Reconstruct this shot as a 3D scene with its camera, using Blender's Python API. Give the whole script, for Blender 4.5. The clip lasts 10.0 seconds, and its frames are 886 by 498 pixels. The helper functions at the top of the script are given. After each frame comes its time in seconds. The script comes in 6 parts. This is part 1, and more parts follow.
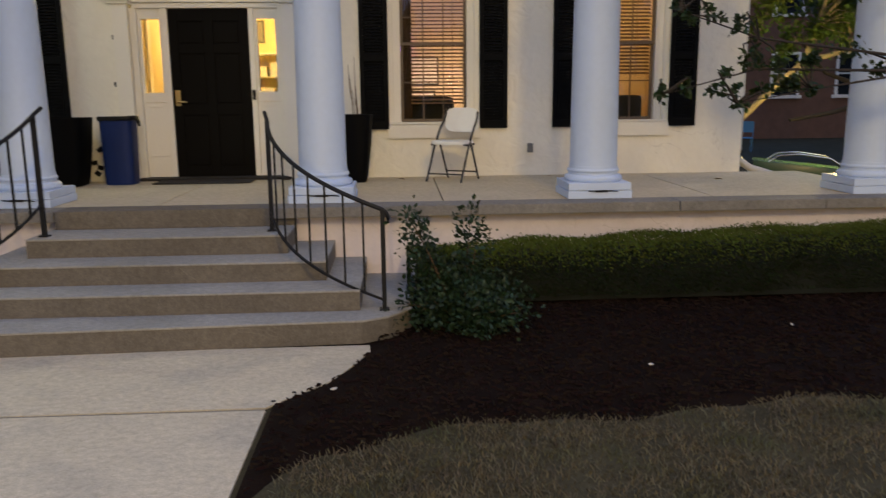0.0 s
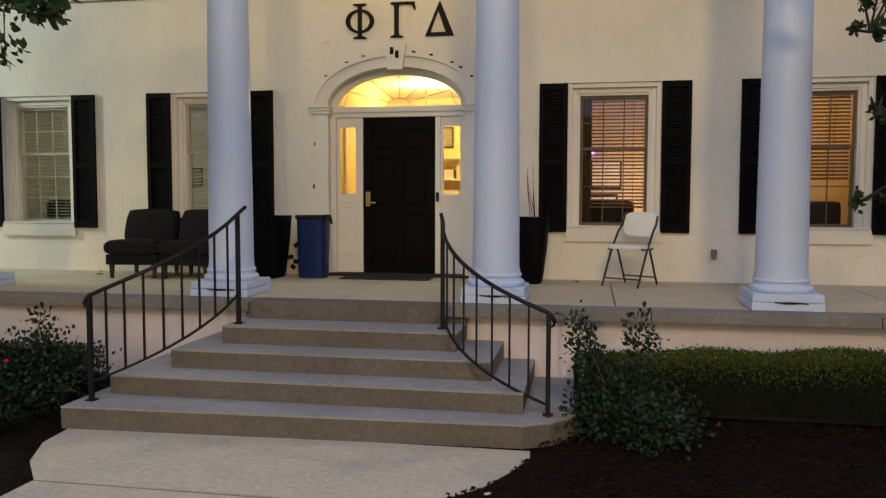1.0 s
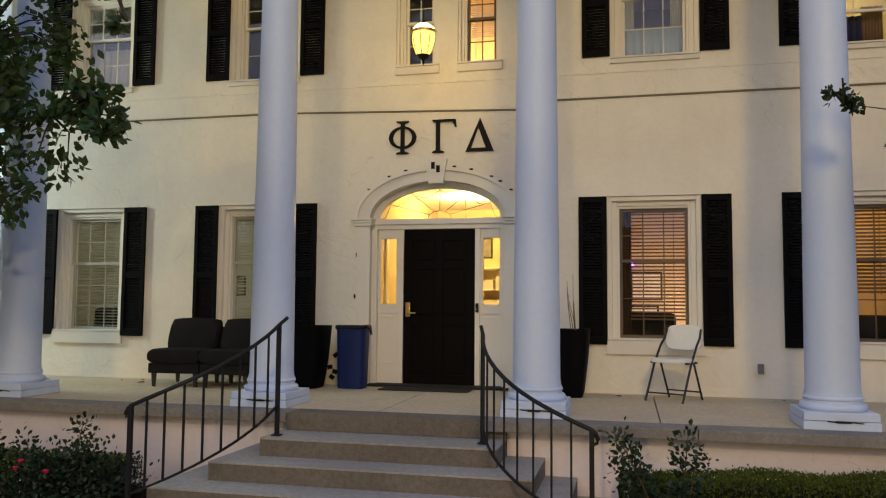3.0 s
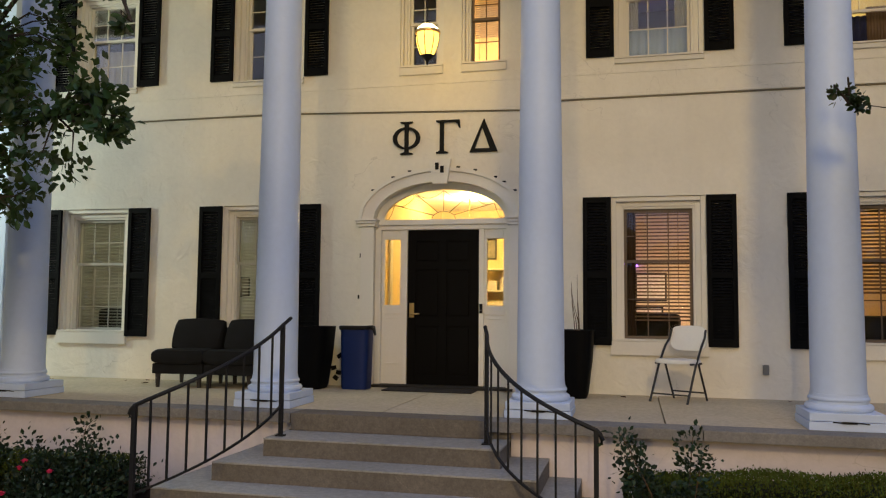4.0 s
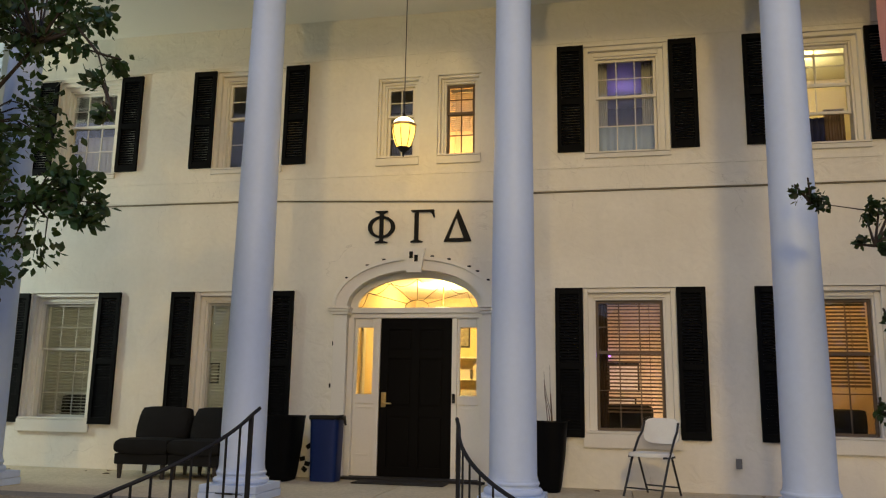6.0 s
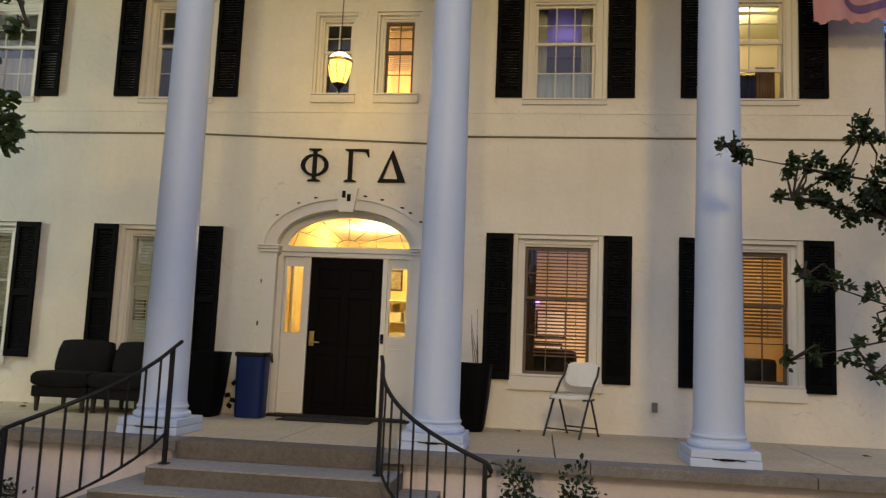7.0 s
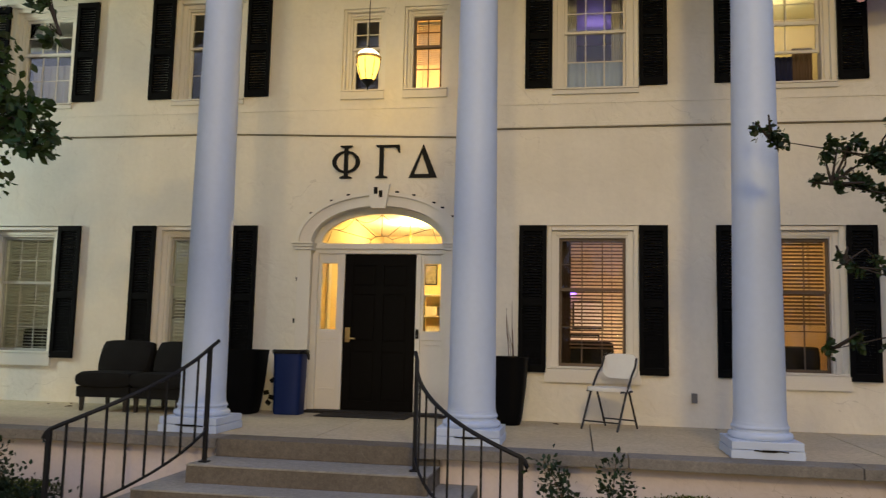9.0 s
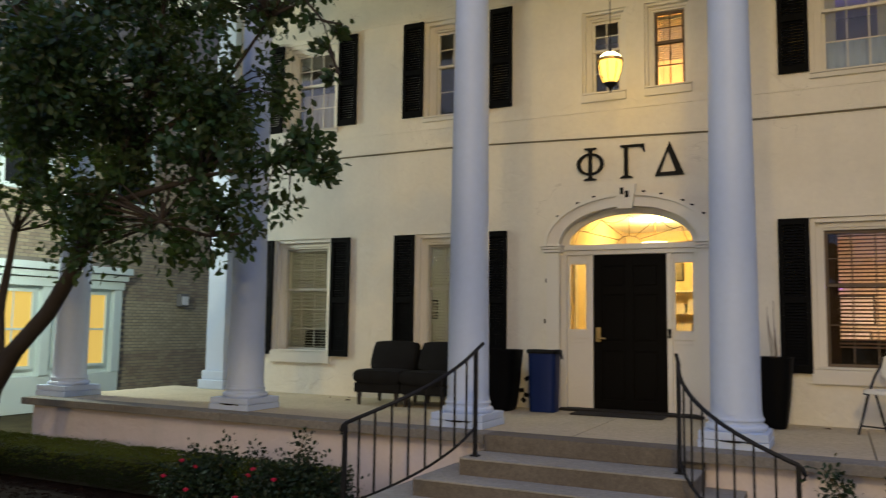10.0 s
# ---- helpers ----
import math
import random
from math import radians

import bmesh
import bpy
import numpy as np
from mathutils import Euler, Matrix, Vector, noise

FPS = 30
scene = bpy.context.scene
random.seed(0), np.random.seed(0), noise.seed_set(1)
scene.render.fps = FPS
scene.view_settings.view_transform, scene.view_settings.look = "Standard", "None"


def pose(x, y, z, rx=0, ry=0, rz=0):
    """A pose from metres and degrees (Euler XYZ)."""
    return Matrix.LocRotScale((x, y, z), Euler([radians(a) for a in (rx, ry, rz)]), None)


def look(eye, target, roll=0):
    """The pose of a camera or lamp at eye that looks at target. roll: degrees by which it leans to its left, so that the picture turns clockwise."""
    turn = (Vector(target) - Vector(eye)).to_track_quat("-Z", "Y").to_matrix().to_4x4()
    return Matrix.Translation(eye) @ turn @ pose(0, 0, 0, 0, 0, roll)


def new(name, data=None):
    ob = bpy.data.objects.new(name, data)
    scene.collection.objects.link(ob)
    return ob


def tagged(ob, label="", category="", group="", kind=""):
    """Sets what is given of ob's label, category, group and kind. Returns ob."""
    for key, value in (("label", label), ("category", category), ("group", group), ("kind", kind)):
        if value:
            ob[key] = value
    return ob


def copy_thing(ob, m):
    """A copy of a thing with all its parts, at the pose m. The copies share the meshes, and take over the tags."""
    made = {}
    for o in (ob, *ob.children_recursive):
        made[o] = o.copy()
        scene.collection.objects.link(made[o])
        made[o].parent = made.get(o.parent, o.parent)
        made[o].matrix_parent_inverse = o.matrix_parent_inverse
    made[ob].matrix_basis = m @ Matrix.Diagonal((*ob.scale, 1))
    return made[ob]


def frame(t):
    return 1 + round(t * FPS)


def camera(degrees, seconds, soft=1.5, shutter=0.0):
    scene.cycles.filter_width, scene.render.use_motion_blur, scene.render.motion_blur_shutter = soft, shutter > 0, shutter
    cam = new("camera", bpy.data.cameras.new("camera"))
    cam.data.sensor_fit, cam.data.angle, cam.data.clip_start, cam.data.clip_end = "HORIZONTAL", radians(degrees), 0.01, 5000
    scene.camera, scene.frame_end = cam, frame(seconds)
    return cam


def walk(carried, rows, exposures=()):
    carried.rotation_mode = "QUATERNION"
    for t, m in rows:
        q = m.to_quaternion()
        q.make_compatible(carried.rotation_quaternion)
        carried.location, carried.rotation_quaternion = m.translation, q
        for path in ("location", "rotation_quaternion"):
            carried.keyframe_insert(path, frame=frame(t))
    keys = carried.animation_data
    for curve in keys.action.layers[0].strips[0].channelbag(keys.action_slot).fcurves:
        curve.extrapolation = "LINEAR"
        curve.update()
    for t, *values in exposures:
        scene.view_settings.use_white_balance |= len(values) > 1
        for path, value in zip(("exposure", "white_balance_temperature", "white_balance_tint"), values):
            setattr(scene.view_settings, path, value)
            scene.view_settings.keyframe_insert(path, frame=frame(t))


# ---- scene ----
cam = camera(58.5, 10.0, soft=1.2, shutter=0.22)
PATH = [
    (0, (2.296, -9.957, 1.808), (2.399, -7.995, 1.431), -0.6),
    (0.5, (2.411, -9.963, 1.819), (2.207, -7.989, 1.57), -0.4),
    (1, (2.438, -9.961, 1.832), (2.077, -7.998, 1.706), 0.1),
    (1.5, (2.438, -9.975, 1.841), (2.011, -8.022, 1.822), 0.4),
    (2, (2.438, -9.985, 1.856), (1.991, -8.036, 1.924), 0.4),
    (2.5, (2.429, -9.991, 1.879), (1.978, -8.047, 2.018), 0.5),
    (4, (2.423, -9.976, 1.857), (1.957, -8.036, 2.007), 0.5),
    (4.5, (2.419, -9.969, 1.863), (1.97, -8.029, 2.049), 0.5),
    (5, (2.427, -9.98, 1.913), (2.0, -8.048, 2.208), 0.5),
    (5.2, (2.429, -9.989, 1.912), (2.008, -8.059, 2.231), 0.6),
    (6.3, (2.449, -10.032, 1.9), (2.073, -8.102, 2.265), 1.5),
    (6.5, (2.453, -10.039, 1.898), (2.105, -8.093, 2.206), 1.9),
    (7, (2.521, -9.972, 1.831), (2.274, -8.001, 2.069), 2.4),
    (7.5, (2.585, -9.927, 1.815), (2.454, -7.942, 2.02), 2.7),
    (8, (2.595, -9.913, 1.819), (2.499, -7.925, 2.009), 2.6),
    (8.5, (2.6, -9.915, 1.834), (2.4, -7.935, 2.034), 2.1),
    (9, (2.567, -9.944, 1.856), (2.228, -7.985, 2.072), 1.3),
    (9.5, (2.489, -10.093, 1.901), (1.917, -8.188, 2.109), 0.8),
    (10, (2.428, -10.269, 1.941), (1.541, -8.486, 2.13), 0.8),
]
walk(cam, [(t, look(eye, target, roll)) for t, eye, target, roll in PATH],
     exposures=[(0.0, 0.06), (1.0, -0.08), (2.2, -0.10), (4.5, -0.14), (5.2, -0.19), (7.0, -0.18), (8.6, -0.13), (9.3, -0.17), (10.0, -0.29)])

# ---- light ----
world = bpy.data.worlds.new("dusk")
scene.world = world
world.use_nodes = True
wn, wl = world.node_tree.nodes, world.node_tree.links
sky_ramp = wn.new("ShaderNodeValToRGB")
sky_coord = wn.new("ShaderNodeTexCoord")
sky_sep = wn.new("ShaderNodeSeparateXYZ")
wl.new(sky_coord.outputs["Generated"], sky_sep.inputs[0])
wl.new(sky_sep.outputs["Z"], sky_ramp.inputs[0])
sky_ramp.color_ramp.elements[0].position = 0.0
sky_ramp.color_ramp.elements[0].color = (0.20, 0.30, 0.58, 1)
sky_ramp.color_ramp.elements[1].position = 0.6
sky_ramp.color_ramp.elements[1].color = (0.20, 0.42, 1.10, 1)
# afterglow above the roofs on the street side
glow_side = wn.new("ShaderNodeMapRange")
glow_side.inputs["From Min"].default_value, glow_side.inputs["From Max"].default_value = 0.35, -1.0
wl.new(sky_sep.outputs["Y"], glow_side.inputs[0])
glow_low = wn.new("ShaderNodeValToRGB")
glow_low.color_ramp.elements[0].position, glow_low.color_ramp.elements[1].position = 0.05, 0.95
for at_, v_ in ((0.30, 0.65), (0.50, 1.0), (0.72, 0.7)):
    glow_low.color_ramp.elements.new(at_).color = (v_, v_, v_, 1)
glow_low.color_ramp.elements[0].color = (0.05, 0.05, 0.05, 1)
glow_low.color_ramp.elements[-1].color = (0, 0, 0, 1)
wl.new(sky_sep.outputs["Z"], glow_low.inputs[0])
glow = wn.new("ShaderNodeMath")
glow.operation = "MULTIPLY"
wl.new(glow_side.outputs[0], glow.inputs[0])
wl.new(glow_low.outputs[0], glow.inputs[1])
sky_mix = wn.new("ShaderNodeMixRGB")
sky_mix.inputs[2].default_value = (1.02, 0.97, 0.95, 1)
wl.new(glow.outputs[0], sky_mix.inputs[0])
wl.new(sky_ramp.outputs[0], sky_mix.inputs[1])
wl.new(sky_mix.outputs[0], wn["Background"].inputs[0])
wn["Background"].inputs[1].default_value = 1.0


def lamp_point(name, xyz, watts, color, radius):
    data = bpy.data.lights.new(name, "POINT")
    data.energy, data.color, data.shadow_soft_size = watts, color, radius
    ob = new(name, data)
    ob.location = xyz
    return ob


lamp_point("street_side_light", (1.5, -24.6, 3.7), 2700, (1.0, 0.69, 0.24), 0.26)
# added lamp without a known source, lifts the ground and the right wall
lamp_point("street_side_light", (5.3, -16.0, 9.0), 2500, (1.0, 0.68, 0.22), 0.7)
lamp_point("lantern_light", (0.04, -0.95, 5.05), 12, (1.0, 0.60, 0.10), 0.09)
lamp_point("hall_light", (-0.28, 3.2, 3.50), 190, (1.0, 0.70, 0.24), 0.08)
lamp_point("front_room_light", (3.2, 3.05, 2.05), 42, (1.0, 0.64, 0.40), 0.15)
lamp_point("corner_room_light", (5.6, 1.9, 3.0), 26, (1.0, 0.58, 0.2), 0.15)
lamp_point("parlour_light", (-4.2, 2.6, 3.2), 44, (1.0, 0.95, 0.62), 0.15)
lamp_point("landing_light", (0.62, 0.9, 5.2), 95, (1.0, 0.55, 0.18), 0.06)
lamp_point("bedroom_light", (5.4, 1.6, 6.6), 26, (1.0, 0.84, 0.36), 0.1)
lamp_point("violet_light", (2.2, 2.9, 2.75), 1.5, (0.35, 0.15, 1.0), 0.05)
lamp_point("bedroom_violet_light", (2.8, 2.4, 6.6), 3, (0.4, 0.3, 1.0), 0.08)
lamp_point("neighbour_light", (-9.8, -2.0, 4.2), 820, (0.88, 1.0, 0.84), 0.15)
lamp_point("yard_light", (10.35, 4.1, 1.95), 420, (1.0, 0.76, 0.22), 0.06)

# ---- materials ----


def mat(name, color, rough=0.6, vary=0.12, scale=6.0, bump=0.15, metal=0.0, fine=60.0, dirt_or_tint=None, dirt_or_tint_amount=0.0, island=0.0, spec=0.5):
    """Base colour with coarse and fine variation, optional stains or shade tints, and fine relief."""
    m = bpy.data.materials.new(name)
    m.use_nodes = True
    n, l = m.node_tree.nodes, m.node_tree.links
    bsdf = n["Principled BSDF"]
    tc = n.new("ShaderNodeTexCoord")
    big, small = n.new("ShaderNodeTexNoise"), n.new("ShaderNodeTexNoise")
    for node, s, d in ((big, scale * 0.25, 6.0), (small, fine, 4.0)):
        node.inputs["Scale"].default_value = s
        node.inputs["Detail"].default_value = d
        l.new(tc.outputs["Object"], node.inputs["Vector"])
    add = n.new("ShaderNodeMath")
    add.operation = "MULTIPLY_ADD"
    l.new(big.outputs[0], add.inputs[0])
    add.inputs[1].default_value = 0.65
    half = n.new("ShaderNodeMath")
    half.operation = "MULTIPLY"
    half.inputs[1].default_value = 0.35
    l.new(small.outputs[0], half.inputs[0])
    l.new(half.outputs[0], add.inputs[2])
    ramp = n.new("ShaderNodeValToRGB")
    c = Vector(color)
    ramp.color_ramp.elements[0].position, ramp.color_ramp.elements[1].position = 0.32, 0.68
    ramp.color_ramp.elements[0].color = (*(c * (1 - vary)), 1)
    ramp.color_ramp.elements[1].color = (*[min(1.0, v * (1 + vary)) for v in c], 1)
    l.new(add.outputs[0], ramp.inputs[0])
    out = ramp.outputs[0]
    if dirt_or_tint:
        blot = n.new("ShaderNodeTexNoise")
        blot.inputs["Scale"].default_value = scale * 0.13
        blot.inputs["Detail"].default_value = 9
        l.new(tc.outputs["Object"], blot.inputs["Vector"])
        cut = n.new("ShaderNodeValToRGB")
        cut.color_ramp.elements[0].position, cut.color_ramp.elements[1].position = 0.5, 0.72
        l.new(blot.outputs[0], cut.inputs[0])
        amt = n.new("ShaderNodeMath")
        amt.operation = "MULTIPLY"
        amt.inputs[1].default_value = dirt_or_tint_amount
        l.new(cut.outputs[0], amt.inputs[0])
        mix = n.new("ShaderNodeMixRGB")
        mix.inputs[2].default_value = (*dirt_or_tint, 1)
        l.new(amt.outputs[0], mix.inputs[0])
        l.new(out, mix.inputs[1])
        out = mix.outputs[0]
    if island:
        geo = n.new("ShaderNodeNewGeometry")
        info = n.new("ShaderNodeObjectInfo")
        hsv = n.new("ShaderNodeHueSaturation")
        total = n.new("ShaderNodeMath")
        total.operation = "ADD"
        l.new(geo.outputs["Random Per Island"], total.inputs[0])
        l.new(info.outputs["Random"], total.inputs[1])
        val = n.new("ShaderNodeMapRange")
        val.inputs["From Max"].default_value = 2.0
        val.inputs["To Min"].default_value, val.inputs["To Max"].default_value = 1 - island, 1 + island
        l.new(total.outputs[0], val.inputs[0])
        l.new(val.outputs[0], hsv.inputs["Value"])
        hue = n.new("ShaderNodeMapRange")
        hue.inputs["To Min"].default_value, hue.inputs["To Max"].default_value = 0.5 - 0.06 * island, 0.5 + 0.06 * island
        l.new(geo.outputs["Random Per Island"], hue.inputs[0])
        l.new(hue.outputs[0], hsv.inputs["Hue"])
        l.new(out, hsv.inputs["Color"])
        out = hsv.outputs[0]
    l.new(out, bsdf.inputs["Base Color"])
    bsdf.inputs["Roughness"].default_value = rough
    bsdf.inputs["Metallic"].default_value = metal
    bsdf.inputs["Specular IOR Level"].default_value = spec
    if bump:
        bn = n.new("ShaderNodeBump")
        bn.inputs["Strength"].default_value = bump
        bn.inputs["Distance"].default_value = 0.01
        l.new(add.outputs[0], bn.inputs["Height"])
        l.new(bn.outputs[0], bsdf.inputs["Normal"])
    return m


def glowing(name, color, strength):
    m = bpy.data.materials.new(name)
    m.use_nodes = True
    b = m.node_tree.nodes["Principled BSDF"]
    b.inputs["Base Color"].default_value = (*(0.35 * v for v in color), 1)
    b.inputs["Emission Color"].default_value = (*color, 1)
    b.inputs["Emission Strength"].default_value = strength
    return m


def glass(name, tint=(1, 1, 1), rough=0.0):
    m = bpy.data.materials.new(name)
    m.use_nodes = True
    n, l = m.node_tree.nodes, m.node_tree.links
    n.remove(n["Principled BSDF"])
    tr, gl, fr, mx = (n.new("ShaderNode" + k) for k in ("BsdfTransparent", "BsdfGlossy", "Fresnel", "MixShader"))
    tr.inputs[0].default_value = (*tint, 1)
    gl.inputs["Roughness"].default_value = rough
    fr.inputs[0].default_value = 1.5
    l.new(fr.outputs[0], mx.inputs[0])
    l.new(tr.outputs[0], mx.inputs[1])
    l.new(gl.outputs[0], mx.inputs[2])
    l.new(mx.outputs[0], n["Material Output"].inputs[0])
    return m


STUCCO = mat("white_stucco", (0.765, 0.73, 0.64), 0.85, 0.06, 5.0, 1.0, fine=15.0, dirt_or_tint=(0.62, 0.58, 0.49), dirt_or_tint_amount=0.45)


def weather(m, crack=0.5, relief=0.35, streak=0.3):
    """Trowel relief, hairline cracks and grey weather streaks on a painted wall."""
    n, l = m.node_tree.nodes, m.node_tree.links
    bsdf = n["Principled BSDF"]
    tc = n.new("ShaderNodeTexCoord")
    color = bsdf.inputs["Base Color"].links[0].from_socket
    ridge = n.new("ShaderNodeTexNoise")
    ridge.inputs["Scale"].default_value, ridge.inputs["Detail"].default_value, ridge.inputs["Distortion"].default_value = 1.1, 5, 0.8
    l.new(tc.outputs["Object"], ridge.inputs["Vector"])
    dist = n.new("ShaderNodeMath")
    dist.operation = "SUBTRACT"
    dist.inputs[1].default_value = 0.5
    l.new(ridge.outputs[0], dist.inputs[0])
    absd = n.new("ShaderNodeMath")
    absd.operation = "ABSOLUTE"
    l.new(dist.outputs[0], absd.inputs[0])
    line = n.new("ShaderNodeMapRange")
    line.inputs["From Min"].default_value, line.inputs["From Max"].default_value = 0.0035, 0.0
    l.new(absd.outputs[0], line.inputs[0])
    where = n.new("ShaderNodeTexNoise")
    where.inputs["Scale"].default_value = 0.55
    l.new(tc.outputs["Object"], where.inputs["Vector"])
    some = n.new("ShaderNodeMapRange")
    some.inputs["From Min"].default_value, some.inputs["From Max"].default_value = 0.50, 0.62
    some.inputs["To Max"].default_value = crack
    l.new(where.outputs[0], some.inputs[0])
    amt = n.new("ShaderNodeMath")
    amt.operation = "MULTIPLY"
    l.new(line.outputs[0], amt.inputs[0])
    l.new(some.outputs[0], amt.inputs[1])
    mix = n.new("ShaderNodeMixRGB")
    mix.inputs[2].default_value = (0.30, 0.27, 0.22, 1)
    l.new(amt.outputs[0], mix.inputs[0])
    l.new(color, mix.inputs[1])
    # streaks: noise stretched along z
    mp = n.new("ShaderNodeMapping")
    mp.inputs["Scale"].default_value = (2.2, 2.2, 0.28)
    l.new(tc.outputs["Object"], mp.inputs[0])
    run = n.new("ShaderNodeTexNoise")
    run.inputs["Scale"].default_value, run.inputs["Detail"].default_value = 1.6, 7
    l.new(mp.outputs[0], run.inputs["Vector"])
    rr_ = n.new("ShaderNodeMapRange")
    rr_.inputs["From Min"].default_value, rr_.inputs["From Max"].default_value, rr_.inputs["To Max"].default_value = 0.50, 0.75, streak
    l.new(run.outputs[0], rr_.inputs[0])
    mix2 = n.new("ShaderNodeMixRGB")
    mix2.inputs[2].default_value = (0.50, 0.50, 0.47, 1)
    l.new(rr_.outputs[0], mix2.inputs[0])
    l.new(mix.outputs[0], mix2.inputs[1])
    l.new(mix2.outputs[0], bsdf.inputs["Base Color"])
    wave = n.new("ShaderNodeTexNoise")
    wave.inputs["Scale"].default_value, wave.inputs["Detail"].default_value, wave.inputs["Distortion"].default_value = 4.5, 6, 1.2
    l.new(tc.outputs["Object"], wave.inputs["Vector"])
    bn = n.new("ShaderNodeBump")
    bn.inputs["Strength"].default_value, bn.inputs["Distance"].default_value = relief, 0.03
    l.new(wave.outputs[0], bn.inputs["Height"])
    old = bsdf.inputs["Normal"].links[0].from_socket
    l.new(old, bn.inputs["Normal"])
    l.new(bn.outputs[0], bsdf.inputs["Normal"])


weather(STUCCO, 0.32, 0.6, 0.12)
JOINTSHADE = mat("dirty_joint_or_shade", (0.20, 0.17, 0.12), 0.9, 0.3, 8, 0.2)
TRIM = mat("white_trim_paint", (0.74, 0.71, 0.64), 0.55, 0.04, 4.0, 0.08, fine=40)
# white paint with blue sky light and shade put into base colour and blotches
COLUMN = mat("sky_tinted_column_paint", (0.52, 0.615, 0.77), 0.5, 0.05, 3.0, 0.15, fine=18, dirt_or_tint=(0.46, 0.53, 0.68), dirt_or_tint_amount=0.4)
SHUTTER = mat("black_shutter_paint", (0.0035, 0.0037, 0.0042), 0.7, 0.2, 6, 0.1, spec=0.08)
DOOR = mat("black_door_paint", (0.0026, 0.0021, 0.0018), 0.6, 0.2, 6, 0.1, spec=0.08)
CONCRETE = mat("porch_concrete", (0.50, 0.43, 0.30), 0.85, 0.14, 5, 0.3, fine=90, dirt_or_tint=(0.48, 0.40, 0.27), dirt_or_tint_amount=0.6)
STEP = mat("step_concrete", (0.135, 0.115, 0.088), 0.88, 0.24, 9, 0.5, fine=60, dirt_or_tint=(0.12, 0.10, 0.075), dirt_or_tint_amount=0.8)
WALK = mat("walk_concrete", (0.52, 0.44, 0.30), 0.9, 0.07, 14, 0.05, fine=110, dirt_or_tint=(0.39, 0.34, 0.25), dirt_or_tint_amount=0.85)
EDGE = mat("porch_edge_stone", (0.20, 0.185, 0.16), 0.85, 0.2, 8, 0.35, fine=70, dirt_or_tint=(0.11, 0.10, 0.085), dirt_or_tint_amount=0.6)
PORCHWALL = mat("porch_wall_paint", (0.66, 0.59, 0.59), 0.85, 0.07, 5, 0.4, fine=30, dirt_or_tint=(0.42, 0.36, 0.3), dirt_or_tint_amount=0.5)


def speckle(m, scale=170.0, amount=0.35, pit=0.4):
    """Sand and pebble grain of old concrete."""
    n, l = m.node_tree.nodes, m.node_tree.links
    bsdf = n["Principled BSDF"]
    color = bsdf.inputs["Base Color"].links[0].from_socket
    tc = n.new("ShaderNodeTexCoord")
    cell = n.new("ShaderNodeTexVoronoi")
    cell.inputs["Scale"].default_value = scale
    l.new(tc.outputs["Object"], cell.inputs["Vector"])
    grey = n.new("ShaderNodeSeparateColor")
    l.new(cell.outputs["Color"], grey.inputs[0])
    span = n.new("ShaderNodeMapRange")
    span.inputs["To Min"].default_value, span.inputs["To Max"].default_value = 1 - amount, 1 + amount
    l.new(grey.outputs[0], span.inputs[0])
    wide = n.new("ShaderNodeTexNoise")
    wide.inputs["Scale"].default_value, wide.inputs["Detail"].default_value = 22.0, 8
    l.new(tc.outputs["Object"], wide.inputs["Vector"])
    span2 = n.new("ShaderNodeMapRange")
    span2.inputs["From Min"].default_value, span2.inputs["From Max"].default_value = 0.3, 0.7
    span2.inputs["To Min"].default_value, span2.inputs["To Max"].default_value = 0.86, 1.12
    l.new(wide.outputs[0], span2.inputs[0])
    both = n.new("ShaderNodeMath")
    both.operation = "MULTIPLY"
    l.new(span.outputs[0], both.inputs[0])
    l.new(span2.outputs[0], both.inputs[1])
    hsv = n.new("ShaderNodeHueSaturation")
    l.new(both.outputs[0], hsv.inputs["Value"])
    l.new(color, hsv.inputs["Color"])
    l.new(hsv.outputs[0], bsdf.inputs["Base Color"])
    bn = n.new("ShaderNodeBump")
    bn.inputs["Strength"].default_value, bn.inputs["Distance"].default_value = pit, 0.004
    l.new(both.outputs[0], bn.inputs["Height"])
    l.new(bsdf.inputs["Normal"].links[0].from_socket, bn.inputs["Normal"])
    l.new(bn.outputs[0], bsdf.inputs["Normal"])


speckle(WALK, 140.0, 0.09, 0.10)
# paler than the risers: sky light from above put into the colour
TREAD = mat("skylit_tread_concrete", (0.30, 0.285, 0.25), 0.85, 0.16, 7, 0.25, fine=70, dirt_or_tint=(0.23, 0.22, 0.19), dirt_or_tint_amount=0.8)
speckle(TREAD, 90.0, 0.07, 0.2)
speckle(STEP, 90.0, 0.09, 0.3)
speckle(CONCRETE, 120.0, 0.05, 0.2)
speckle(EDGE, 80.0, 0.09, 0.3)
weather(STEP, 0.3, 0.3, 0.0)
weather(PORCHWALL, 0.4, 0.4, 0.5)
IRON = mat("black_iron", (0.012, 0.012, 0.013), 0.55, 0.2, 20, 0.2, spec=0.2)
BLACKPLASTIC = mat("black_planter", (0.0026, 0.0026, 0.003), 0.6, 0.2, 10, 0.05, spec=0.08)
BLUEPLASTIC = mat("blue_plastic", (0.004, 0.017, 0.095), 0.5, 0.12, 12, 0.05, spec=0.3)
BAG = mat("black_bag", (0.006, 0.006, 0.006), 0.5, 0.2, 20, 0.6, spec=0.2)
FABRIC = mat("charcoal_fabric", (0.013, 0.013, 0.0135), 0.95, 0.2, 14, 0.4, fine=220, spec=0.1)
DARKWOOD = mat("dark_wood_leg", (0.02, 0.014, 0.01), 0.5)
